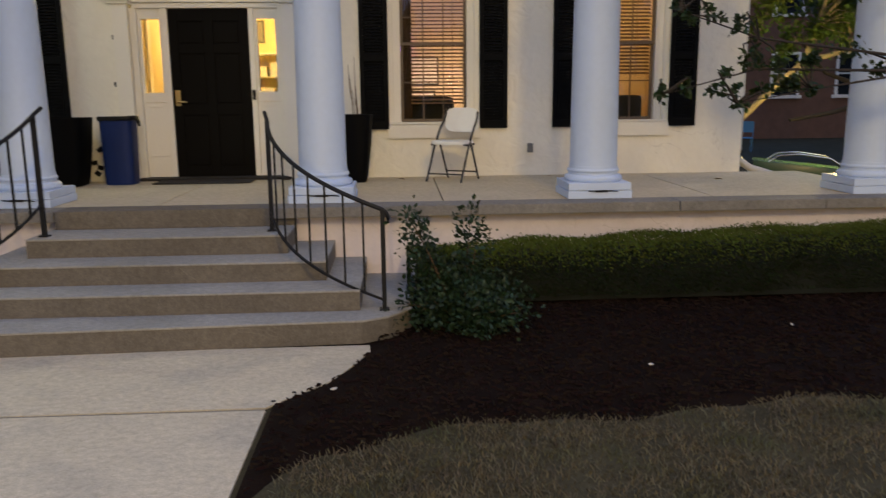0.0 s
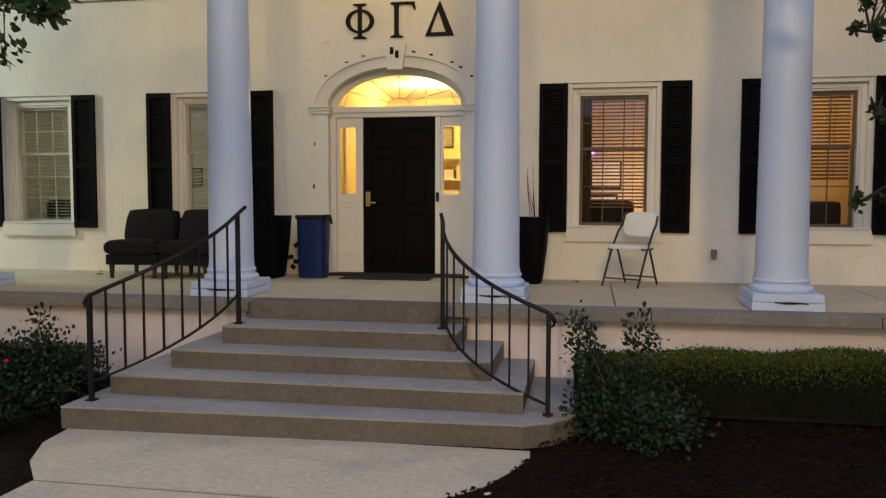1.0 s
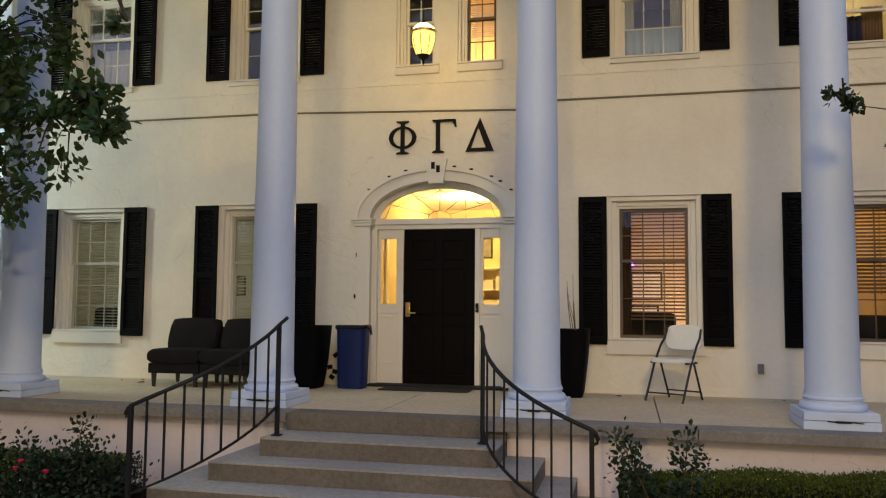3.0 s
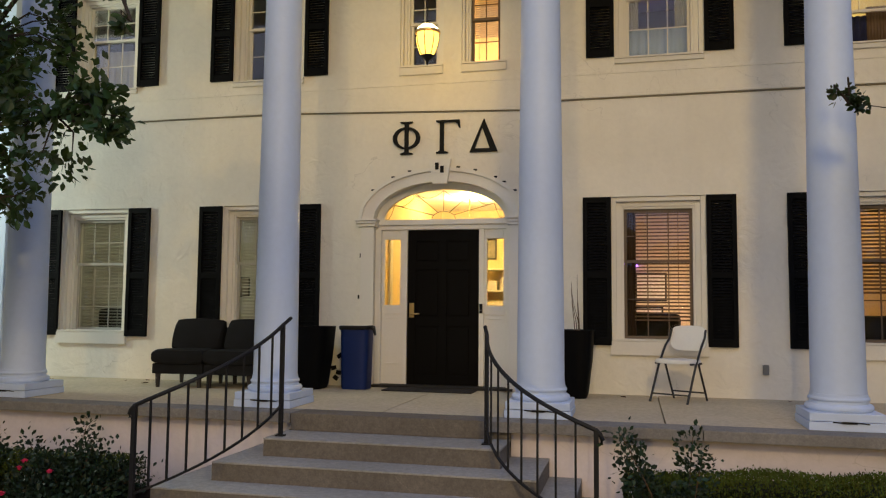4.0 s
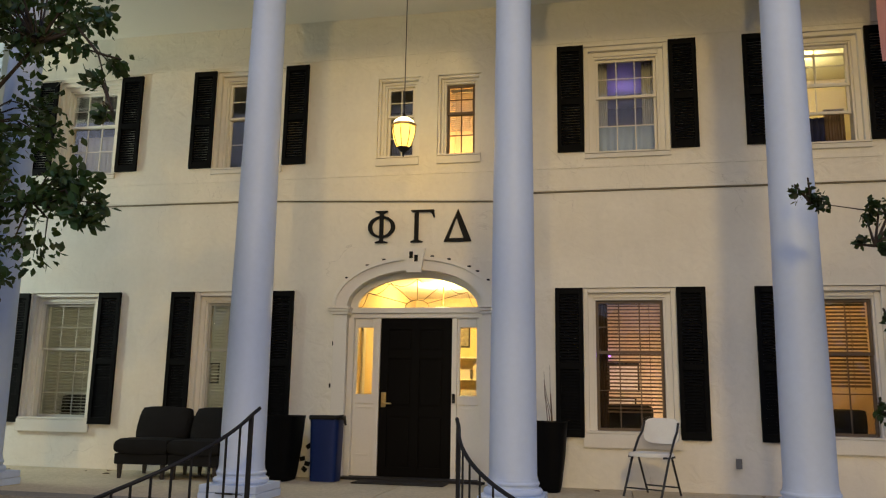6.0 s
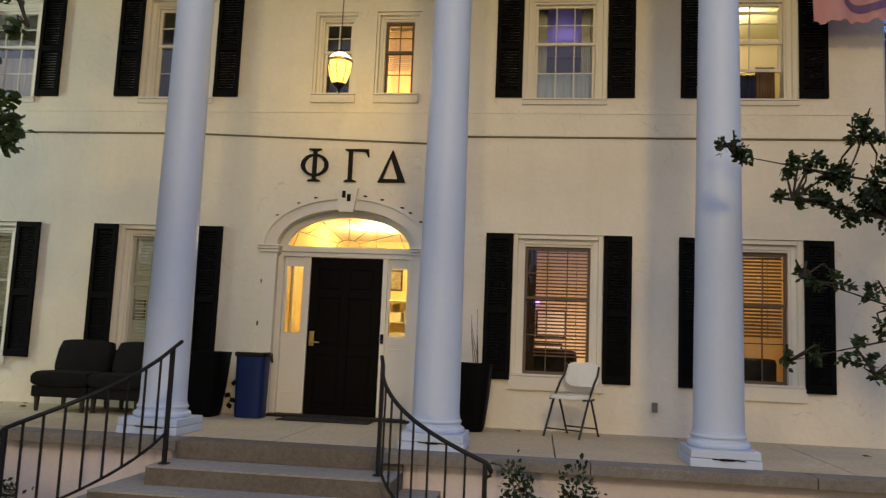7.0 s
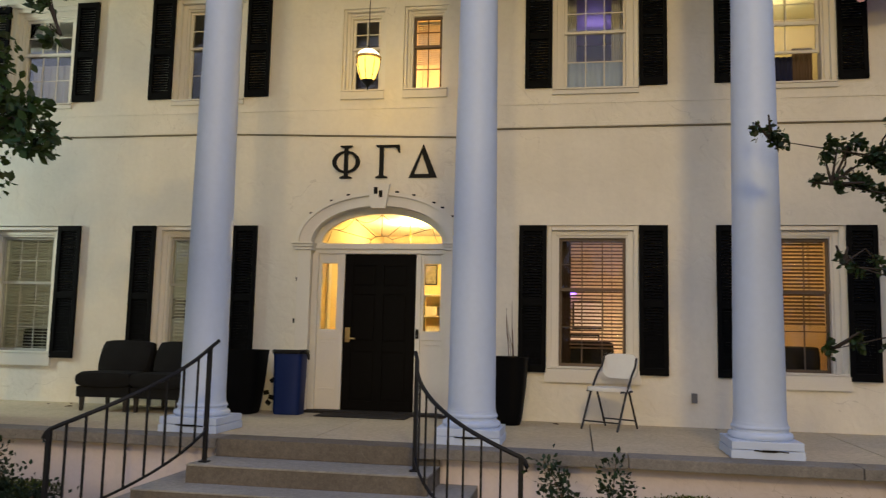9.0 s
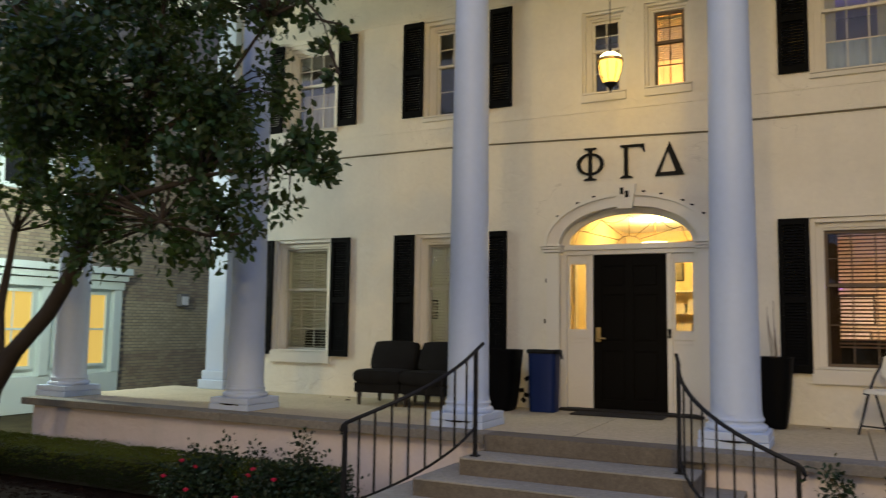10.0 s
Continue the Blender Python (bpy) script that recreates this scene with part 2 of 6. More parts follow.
CHAIRWHITE = mat("white_chair_plastic", (0.75, 0.75, 0.74), 0.45, 0.05, 12, 0.06, dirt_or_tint=(0.5, 0.47, 0.42), dirt_or_tint_amount=0.3)
STEELGREY = mat("grey_steel_tube", (0.016, 0.016, 0.017), 0.5, 0.1, 20, 0.05)
BOXGREY = mat("grey_outlet_cover", (0.15, 0.15, 0.15), 0.6)
BRASS = mat("brass", (0.62, 0.42, 0.16), 0.3, 0.1, 20, 0.05, metal=1.0)
RUBBER = mat("rubber_mat", (0.018, 0.016, 0.014), 0.95, 0.25, 20, 0.5, fine=150)
MULCH = mat("dark_mulch", (0.0095, 0.0050, 0.0031), 0.95, 0.5, 14, 1.0, fine=50, spec=0.08)
CHIP = mat("mulch_chip", (0.0095, 0.0045, 0.0026), 0.9, 0.3, 20, 0.4, island=0.6, spec=0.1)
SOIL = mat("lawn_soil", (0.050, 0.043, 0.023), 0.95, 0.35, 8, 0.8, fine=40, spec=0.1)
GRASS = mat("grass_blade", (0.104, 0.085, 0.050), 0.8, 0.3, 14.0, 0.0, island=0.4, spec=0.12, dirt_or_tint=(0.040, 0.056, 0.020), dirt_or_tint_amount=0.85)
LEAF = mat("tree_leaf", (0.020, 0.040, 0.015), 0.5, 0.2, 4, 0.0, island=0.75, spec=0.28)
# brighter copy of the tree leaf, with the yard light in its colour
LEAFLIT = mat("lit_leaf", (0.032, 0.052, 0.013), 0.6, 0.2, 4, 0.0, island=0.5, spec=0.12)


def translucent(m, color, amount):
    """Lets light through thin leaves."""
    n, l = m.node_tree.nodes, m.node_tree.links
    thin, mix = n.new("ShaderNodeBsdfTranslucent"), n.new("ShaderNodeMixShader")
    thin.inputs[0].default_value = (*color, 1)
    mix.inputs[0].default_value = amount
    l.new(n["Principled BSDF"].outputs[0], mix.inputs[1])
    l.new(thin.outputs[0], mix.inputs[2])
    l.new(mix.outputs[0], n["Material Output"].inputs[0])


translucent(LEAF, (0.13, 0.19, 0.02), 0.16)
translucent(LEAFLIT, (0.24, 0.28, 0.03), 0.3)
LEAFBUSH = mat("rose_leaf", (0.017, 0.034, 0.015), 0.5, 0.2, 4, 0.0, island=0.55, spec=0.22)
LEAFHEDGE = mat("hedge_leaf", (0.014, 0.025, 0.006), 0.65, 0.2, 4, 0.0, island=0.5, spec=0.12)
# brighter copy of the hedge leaf: light on the clipped top put into colour
LEAFTOP = mat("lit_hedge_leaf", (0.070, 0.090, 0.012), 0.65, 0.25, 6, 0.0, island=0.5, spec=0.12)
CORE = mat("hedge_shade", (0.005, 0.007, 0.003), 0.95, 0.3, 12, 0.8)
BARK = mat("bark", (0.034, 0.025, 0.018), 0.9, 0.3, 20, 0.9, fine=60)
BARKPALE = mat("pale_bark", (0.17, 0.13, 0.08), 0.9, 0.25, 16, 0.8, fine=50)
ROSE = mat("rose_petal", (0.55, 0.02, 0.09), 0.6, 0.15, 30, 0.0)
TWIG = mat("dry_twig", (0.10, 0.06, 0.03), 0.9)
BRICK = mat("tan_brick", (0.36, 0.30, 0.21), 0.9, 0.15, 12, 0.4, fine=60, island=0.3)
MORTAR = mat("mortar", (0.20, 0.18, 0.15), 0.95, 0.15, 12, 0.3)
BRICKRED = mat("red_brick", (0.13, 0.060, 0.042), 0.9, 0.2, 12, 0.4, island=0.3)
ROOMWALL = mat("warm_room_wall", (0.62, 0.52, 0.36), 0.8, 0.05, 4, 0.05)
HALLWALL = mat("hall_wall", (0.72, 0.58, 0.30), 0.8, 0.04, 4, 0.05)
ROOMPALE = mat("pale_room_wall", (0.42, 0.42, 0.38), 0.8, 0.06, 4, 0.05)
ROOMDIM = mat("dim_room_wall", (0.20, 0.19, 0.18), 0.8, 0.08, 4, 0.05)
ROOMFLOOR = mat("room_floor_wood", (0.16, 0.10, 0.055), 0.5, 0.2, 8, 0.1)
BLIND = mat("blind_slat", (0.16, 0.105, 0.065), 0.6, 0.05, 12, 0.0)
CURTAIN = mat("pale_blue_curtain", (0.36, 0.46, 0.60), 0.9, 0.08, 6, 0.2)
CURTAINWHITE = mat("white_curtain", (0.55, 0.56, 0.54), 0.9, 0.08, 6, 0.2)
DARKSTUFF = mat("dark_upholstery", (0.02, 0.018, 0.016), 0.9)
SASHDARK = mat("dark_sash_paint", (0.12, 0.085, 0.055), 0.6, 0.1, 12, 0.05)
FRAMEGREY = mat("picture_print", (0.22, 0.20, 0.16), 0.6, 0.5, 60, 0.0, fine=30)
SASHGREY = mat("grey_sash_paint", (0.40, 0.39, 0.35), 0.6, 0.08, 12, 0.05)
SILL = mat("sill_stone", (0.70, 0.67, 0.60), 0.8, 0.06, 5, 0.3)
FLAG = mat("pink_flag", (0.55, 0.30, 0.36), 0.9, 0.1, 8, 0.3)
FLAGMARK = mat("violet_flag_print", (0.16, 0.10, 0.26), 0.9)
CARPAINT = mat("green_padding", (0.035, 0.075, 0.045), 0.25, 0.05, 4, 0.0)
CARGLASS = mat("car_glass", (0.01, 0.012, 0.014), 0.1, 0.05, 4, 0.0)
CHROME = mat("chrome", (0.6, 0.6, 0.6), 0.2, 0.05, 4, 0.0, metal=1.0)
AQUA = mat("aqua_trim_paint", (0.58, 0.67, 0.65), 0.6, 0.05, 6, 0.1)
BLUECHAIR = mat("blue_chair_paint", (0.05, 0.20, 0.36), 0.5)
PIPE = mat("white_pipe", (0.5, 0.48, 0.44), 0.5)
STONE = mat("pale_pebble", (0.5, 0.46, 0.4), 0.8)
BLACKMARK = mat("black_lettering", (0.010, 0.010, 0.010), 0.7, spec=0.15)
GLASS = glass("window_glass")
LANTERNGLASS = glowing("lit_lantern_glass", (1.0, 0.60, 0.11), 3.0)
BULBGLOW = glowing("lit_bulb", (1.0, 0.78, 0.38), 7.0)
CEILGLOW = glowing("lit_ceiling_bowl", (1.0, 0.74, 0.3), 9.0)
SCREEN = glowing("violet_light_strip", (0.35, 0.15, 1.0), 6.0)
SHADEGLOW = glowing("lit_lamp_shade", (1.0, 0.55, 0.16), 3.0)

# ---- mesh helpers ----


def box(bm, x0, x1, y0, y1, z0, z1, bevel=0.0):
    made = bmesh.ops.create_cube(bm, size=1.0)
    for v in made["verts"]:
        v.co = Vector(((x0 + x1) / 2 + v.co.x * (x1 - x0), (y0 + y1) / 2 + v.co.y * (y1 - y0), (z0 + z1) / 2 + v.co.z * (z1 - z0)))
    if bevel:
        edges = list({e for v in made["verts"] for e in v.link_edges})
        bmesh.ops.bevel(bm, geom=edges, offset=bevel, segments=2, affect="EDGES", profile=0.7)
    return made


def boxes(*rows, bevel=0.0):
    bm = bmesh.new()
    for r in rows:
        box(bm, *r, bevel=bevel)
    return bm


def ring_solid(bm, profile, segments=32, cx=0.0, cy=0.0):
    """A turned solid from (radius, z) pairs."""
    rows = []
    for r, z in profile:
        rows.append([bm.verts.new((cx + r * math.cos(2 * math.pi * k / segments), cy + r * math.sin(2 * math.pi * k / segments), z)) for k in range(segments)])
    for a, b in zip(rows, rows[1:]):
        for k in range(segments):
            bm.faces.new((a[k], a[(k + 1) % segments], b[(k + 1) % segments], b[k]))
    bm.faces.new(list(reversed(rows[0])))
    bm.faces.new(rows[-1])
    return bm


def tube(bm, pts, radius, sides=8, end=None, square=False):
    """A tube along points; radius may taper to end."""
    pts = [Vector(p) for p in pts]
    rows = []
    for i, p in enumerate(pts):
        d = (pts[min(i + 1, len(pts) - 1)] - pts[max(i - 1, 0)]).normalized()
        side = d.cross(Vector((0, 0, 1)))
        if side.length < 0.05:
            side = Vector((1, 0, 0))
        side.normalize()
        up = side.cross(d).normalized()
        r = radius if end is None else radius + (end - radius) * i / max(1, len(pts) - 1)
        off = math.pi / 4 if square else 0.0
        rows.append([bm.verts.new(p + side * r * math.cos(off + 2 * math.pi * k / sides) + up * r * math.sin(off + 2 * math.pi * k / sides)) for k in range(sides)])
    for a, b in zip(rows, rows[1:]):
        for k in range(sides):
            bm.faces.new((a[k], a[(k + 1) % sides], b[(k + 1) % sides], b[k]))
    bm.faces.new(list(reversed(rows[0])))
    bm.faces.new(rows[-1])
    return bm


def extrude_outline(bm, outline, y0, y1):
    """A plate in the x-z plane from a closed outline."""
    a = [bm.verts.new((x, y0, z)) for x, z in outline]
    b = [bm.verts.new((x, y1, z)) for x, z in outline]
    n = len(outline)
    for k in range(n):
        bm.faces.new((a[k], a[(k + 1) % n], b[(k + 1) % n], b[k]))
    bm.faces.new(list(reversed(a)))
    bm.faces.new(b)


def extrude_plan(bm, outline, z0, z1):
    a = [bm.verts.new((x, y, z0)) for x, y in outline]
    b = [bm.verts.new((x, y, z1)) for x, y in outline]
    n = len(outline)
    for k in range(n):
        bm.faces.new((a[k], a[(k + 1) % n], b[(k + 1) % n], b[k]))
    bm.faces.new(list(reversed(a)))
    bm.faces.new(b)


def mesh_of(name, bm, material, smooth=False):
    bmesh.ops.recalc_face_normals(bm, faces=bm.faces)
    me = bpy.data.meshes.new(name)
    bm.to_mesh(me)
    bm.free()
    me.materials.append(material)
    if smooth:
        for p in me.polygons:
            p.use_smooth = True
        me.set_sharp_from_angle(angle=radians(40))
    return me


def part(name, bm, material, parent, label="", smooth=False):
    ob = new(name, mesh_of(name, bm, material, smooth))
    ob.parent = parent
    return tagged(ob, label)


def thing(name, label, category, xyz=(0, 0, 0), rz=0.0, group=""):
    ob = new(name)
    ob.matrix_basis = pose(*xyz, 0, 0, rz)
    return tagged(ob, label, category, group)


def setting(name, bm, material, label, category, smooth=False):
    return tagged(new(name, mesh_of(name, bm, material, smooth)), label, category, "", "structure")


# ---- large structure ----
P = 0.83            # porch floor
CEIL = 7.15         # porch ceiling
HX0, HX1 = -6.95, 6.64
LOWER = (-5.18, -2.58, 2.73, 5.11)
UPPER = (-5.11, -2.50, 2.76, 5.10)
LZ0, LZ1, LHALF = 1.50, 3.14, 0.44
UZ0, UZ1, UHALF = 5.02, 6.37, 0.42
SMALL = (-0.29, 0.555)
SZ0, SZ1, SHALF = 5.08, 6.15, 0.225
ARCH_HALF, SPRING, RISE = 0.92, 3.03, 0.49

CASE, SMALLCASE = 0.118, 0.075   # width of the window casings
openings = [(c - LHALF - CASE, c + LHALF + CASE, LZ0 - 0.02, LZ1 + CASE) for c in LOWER] + [(c - UHALF - CASE, c + UHALF + CASE, UZ0 - 0.02, UZ1 + CASE) for c in UPPER]
openings += [(c - SHALF - SMALLCASE, c + SHALF + SMALLCASE, SZ0 - 0.02, SZ1 + SMALLCASE) for c in SMALL] + [(-ARCH_HALF, ARCH_HALF, P, SPRING + RISE)]


def pierced_wall(x0, x1, z0, z1, y0, y1, holes):
    xs = sorted({x0, x1, *[v for h in holes for v in h[:2]]})
    zs = sorted({z0, z1, *[v for h in holes for v in h[2:]]})
    bm = bmesh.new()
    grid = {(x, y, z): bm.verts.new((x, y, z)) for x in xs for y in (y0, y1) for z in zs}

    def solid(i, k):
        if i < 0 or k < 0 or i >= len(xs) - 1 or k >= len(zs) - 1:
            return False
        mx, mz = (xs[i] + xs[i + 1]) / 2, (zs[k] + zs[k + 1]) / 2
        return not any(h[0] < mx < h[1] and h[2] < mz < h[3] for h in holes)

    for i in range(len(xs) - 1):
        for k in range(len(zs) - 1):
            if not solid(i, k):
                continue
            a, b, c, d = xs[i], xs[i + 1], zs[k], zs[k + 1]
            for y in (y0, y1):
                bm.faces.new((grid[a, y, c], grid[b, y, c], grid[b, y, d], grid[a, y, d]))
            for di, dk, p, q in ((-1, 0, (a, c), (a, d)), (1, 0, (b, c), (b, d)), (0, -1, (a, c), (b, c)), (0, 1, (a, d), (b, d))):
                if not solid(i + di, k + dk):
                    bm.faces.new((grid[p[0], y0, p[1]], grid[q[0], y0, q[1]], grid[q[0], y1, q[1]], grid[p[0], y1, p[1]]))
    return bm


def arch_points(half, rise, n=28, cx=0.0, z=SPRING):
    return [(cx - half * math.cos(math.pi * k / n), z + rise * math.sin(math.pi * k / n)) for k in range(n + 1)]


bm = pierced_wall(HX0, HX1, 0.0, 8.0, 0.0, 0.28, openings)
# spandrels that turn the door's opening into an arch
pts = arch_points(ARCH_HALF, RISE)
for (xa, za), (xb, zb) in zip(pts, pts[1:]):
    top = SPRING + RISE
    f = [bm.verts.new(v) for v in ((xa, 0, za), (xb, 0, zb), (xb, 0, top), (xa, 0, top), (xa, 0.28, za), (xb, 0.28, zb), (xb, 0.28, top), (xa, 0.28, top))]
    for q in ((0, 1, 2, 3), (7, 6, 5, 4), (0, 4, 5, 1)):
        if len({f[i].co.to_tuple(5) for i in q}) == 4:
            bm.faces.new([f[i] for i in q])
bmesh.ops.remove_doubles(bm, verts=bm.verts, dist=0.0005)
setting("wall_front", bm, STUCCO, "cream-white stucco front wall with black shutters", "wall")
setting("wall_right", boxes((HX1 - 0.28, HX1, 0.28, 9.0, 0.0, 8.0)), STUCCO, "cream-white stucco side wall", "wall")
setting("wall_left", boxes((HX0, HX0 + 0.28, 0.28, 9.0, 0.0, 8.0)), STUCCO, "cream-white stucco side wall", "wall")
setting("wall_back", boxes((HX0 + 0.28, HX1 - 0.28, 8.72, 9.0, 0.0, 8.0)), STUCCO, "cream-white stucco back wall", "wall")
setting("roof", boxes((HX0 - 0.6, HX1 + 0.6, -2.95, 9.4, 8.0, 8.3)), EDGE, "grey roof slab over the house", "roof")
setting("ceiling_porch", boxes((HX0 - 0.6, HX1 + 0.6, -2.45, -0.003, CEIL, CEIL + 0.1)), TRIM, "painted porch ceiling", "ceiling")
setting("beam", boxes((HX0 - 0.9, 7.6, -2.6, -1.85, CEIL - 0.18, 8.0)), TRIM, "white entablature carried by the columns", "beam")
# string courses on the stucco
bm = boxes((HX0, -2.2, -0.035, 0.0, 4.525, 4.585), (1.45, HX1, -0.035, 0.0, 4.515, 4.575), bevel=0.012)
extrude_outline(bm, [(-2.20, 4.525), (1.45, 4.405), (1.45, 4.46), (-2.20, 4.585)], -0.03, 0.0)
setting("trim_belt", bm, STUCCO, "plain stucco belt course between the storeys", "trim")
# dark strips that draw the shadow line under the belt
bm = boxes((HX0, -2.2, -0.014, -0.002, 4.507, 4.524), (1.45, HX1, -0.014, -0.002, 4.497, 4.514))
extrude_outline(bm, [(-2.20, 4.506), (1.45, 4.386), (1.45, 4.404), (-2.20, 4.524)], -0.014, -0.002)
setting("trim_belt_shade", bm, JOINTSHADE, "dark strip for the shadow line below the belt course", "trim")
setting("trim_upper_line", boxes((HX0, HX1, -0.012, 0.0, 6.55, 6.60), bevel=0.004), STUCCO, "faint stucco line above the upper windows", "trim")
setting("trim_sill_line", boxes((HX0, HX1, -0.010, 0.0, 4.82, 4.86), bevel=0.004), STUCCO, "faint stucco line below the upper windows", "trim")
# flat pilaster at the far corner
pil = thing("pilaster", "white pilaster with a moulded base at the house corner", "pilaster")
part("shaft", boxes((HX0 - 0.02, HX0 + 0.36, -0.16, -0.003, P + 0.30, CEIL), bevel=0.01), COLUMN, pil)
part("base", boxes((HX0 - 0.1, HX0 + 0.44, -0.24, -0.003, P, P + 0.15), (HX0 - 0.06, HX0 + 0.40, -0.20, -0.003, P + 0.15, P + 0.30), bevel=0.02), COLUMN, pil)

# porch
setting("porch_wall", boxes((-7.85, 7.45, -2.62, -2.32, 0.0, P - 0.096), (-7.85, -7.55, -2.32, 0.0, 0.0, P - 0.13), (7.15, 7.45, -2.32, 0.0, 0.0, P - 0.13)), PORCHWALL, "pinkish-white painted porch foundation wall", "wall")
floor_pieces = new("floor_porch")
tagged(floor_pieces, "worn tan concrete porch floor with joints", "floor", "", "structure")
joints = (-7.82, -5.4, -2.72, 0.0, 2.70, 5.35, 7.40)
for a, b in zip(joints, joints[1:]):
    part("slab", boxes((a + 0.006, b - 0.006, -2.42, -0.003, P - 0.12, P), bevel=0.006), CONCRETE, floor_pieces)
part("bed", boxes((-7.82, 7.40, -2.42, -0.01, P - 0.20, P - 0.13)), CONCRETE, floor_pieces)
edge = new("trim_porch_edge")
tagged(edge, "weathered grey stone edging of the porch", "trim", "", "structure")
stops = (-7.95, -6.1, -4.3, -2.5, -0.82, 1.12, 3.0, 4.9, 6.3, 7.52)
for k, (a, b) in enumerate(zip(stops, stops[1:])):
    if a == -0.82:
        continue
    part("edge_stone", boxes((a + 0.003, b - 0.003, -2.75 - 0.004 * (k % 2), -2.425, P - 0.095, P + 0.003), bevel=0.012), EDGE, edge)

# front steps
stairs = new("stairs")
tagged(stairs, "five worn concrete steps that widen towards the walk", "stairs", "", "structure")
treads = ((-0.86, 1.32, -3.24, 0.668), (-1.17, 1.67, -3.60, 0.506), (-1.53, 1.96, -3.96, 0.344))
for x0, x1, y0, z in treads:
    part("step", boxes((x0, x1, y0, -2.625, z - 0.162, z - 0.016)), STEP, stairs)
    part("tread", boxes((x0 - 0.003, x1 + 0.003, y0 - 0.003, -2.625, z - 0.016, z), bevel=0.007), TREAD, stairs, "worn tread with sky light in its pale colour")
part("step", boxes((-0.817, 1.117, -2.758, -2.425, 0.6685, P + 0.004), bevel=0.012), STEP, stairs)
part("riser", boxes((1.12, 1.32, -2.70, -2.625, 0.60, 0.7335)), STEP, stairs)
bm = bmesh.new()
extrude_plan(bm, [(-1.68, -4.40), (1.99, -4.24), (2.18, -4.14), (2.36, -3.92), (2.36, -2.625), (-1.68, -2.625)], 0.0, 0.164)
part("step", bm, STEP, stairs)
bm = bmesh.new()
extrude_plan(bm, [(-1.683, -4.403), (1.991, -4.243), (2.183, -4.142), (2.363, -3.921), (2.363, -2.625), (-1.683, -2.625)], 0.164, 0.180)
bmesh.ops.bevel(bm, geom=bm.edges[:], offset=0.006, segments=2, affect="EDGES", profile=0.7)
part("tread", bm, TREAD, stairs, "worn tread with sky light in its pale colour")

# columns


def column():
    c = thing("column", "tall white painted column on a square plinth", "column", group="porch columns")
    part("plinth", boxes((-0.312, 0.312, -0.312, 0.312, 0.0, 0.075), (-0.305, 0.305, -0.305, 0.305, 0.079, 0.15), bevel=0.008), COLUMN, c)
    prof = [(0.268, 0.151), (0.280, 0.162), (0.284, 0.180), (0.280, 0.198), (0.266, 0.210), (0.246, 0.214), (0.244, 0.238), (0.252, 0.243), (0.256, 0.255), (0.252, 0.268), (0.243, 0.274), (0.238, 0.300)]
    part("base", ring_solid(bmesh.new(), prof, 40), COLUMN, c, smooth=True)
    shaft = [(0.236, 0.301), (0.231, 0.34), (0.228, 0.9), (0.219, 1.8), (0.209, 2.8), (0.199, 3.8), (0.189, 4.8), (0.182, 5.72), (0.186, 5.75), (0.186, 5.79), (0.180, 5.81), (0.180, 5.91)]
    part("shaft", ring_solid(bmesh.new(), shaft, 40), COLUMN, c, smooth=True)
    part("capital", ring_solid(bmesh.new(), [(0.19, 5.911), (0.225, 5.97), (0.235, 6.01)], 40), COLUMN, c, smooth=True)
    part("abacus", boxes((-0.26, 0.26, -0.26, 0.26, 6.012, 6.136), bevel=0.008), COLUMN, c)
    return c


col = column()
COLS = (-7.72, -4.42, -1.27, 1.54, 4.21, 7.03)
for k, x in enumerate(COLS):
    m = pose(x, -2.16, P + 0.003, 0, 0, 90 * k)
    if k == 0:
        col.matrix_basis = m
    else:
        copy_thing(col, m)

# ---- windows, shutters and the doorway ----


def sash(bm, x0, x1, z0, z1, y, cols, rows, rail=0.035, bar=0.014, depth=0.03):
    """Frame and glazing bars of one sash."""
    box(bm, x0, x0 + rail, y, y + depth, z0, z1)
    box(bm, x1 - rail, x1, y, y + depth, z0, z1)
    box(bm, x0 + rail, x1 - rail, y + 0.001, y + depth - 0.001, z0, z0 + rail)
    box(bm, x0 + rail, x1 - rail, y + 0.001, y + depth - 0.001, z1 - rail, z1)
    for k in range(1, cols):
        x = x0 + rail + (x1 - x0 - 2 * rail) * k / cols
        box(bm, x - bar / 2, x + bar / 2, y + 0.006, y + depth - 0.006, z0 + rail, z1 - rail)
    for k in range(1, rows):
        z = z0 + rail + (z1 - z0 - 2 * rail) * k / rows
        box(bm, x0 + rail, x1 - rail, y + 0.008, y + depth - 0.008, z - bar / 2, z + bar / 2)


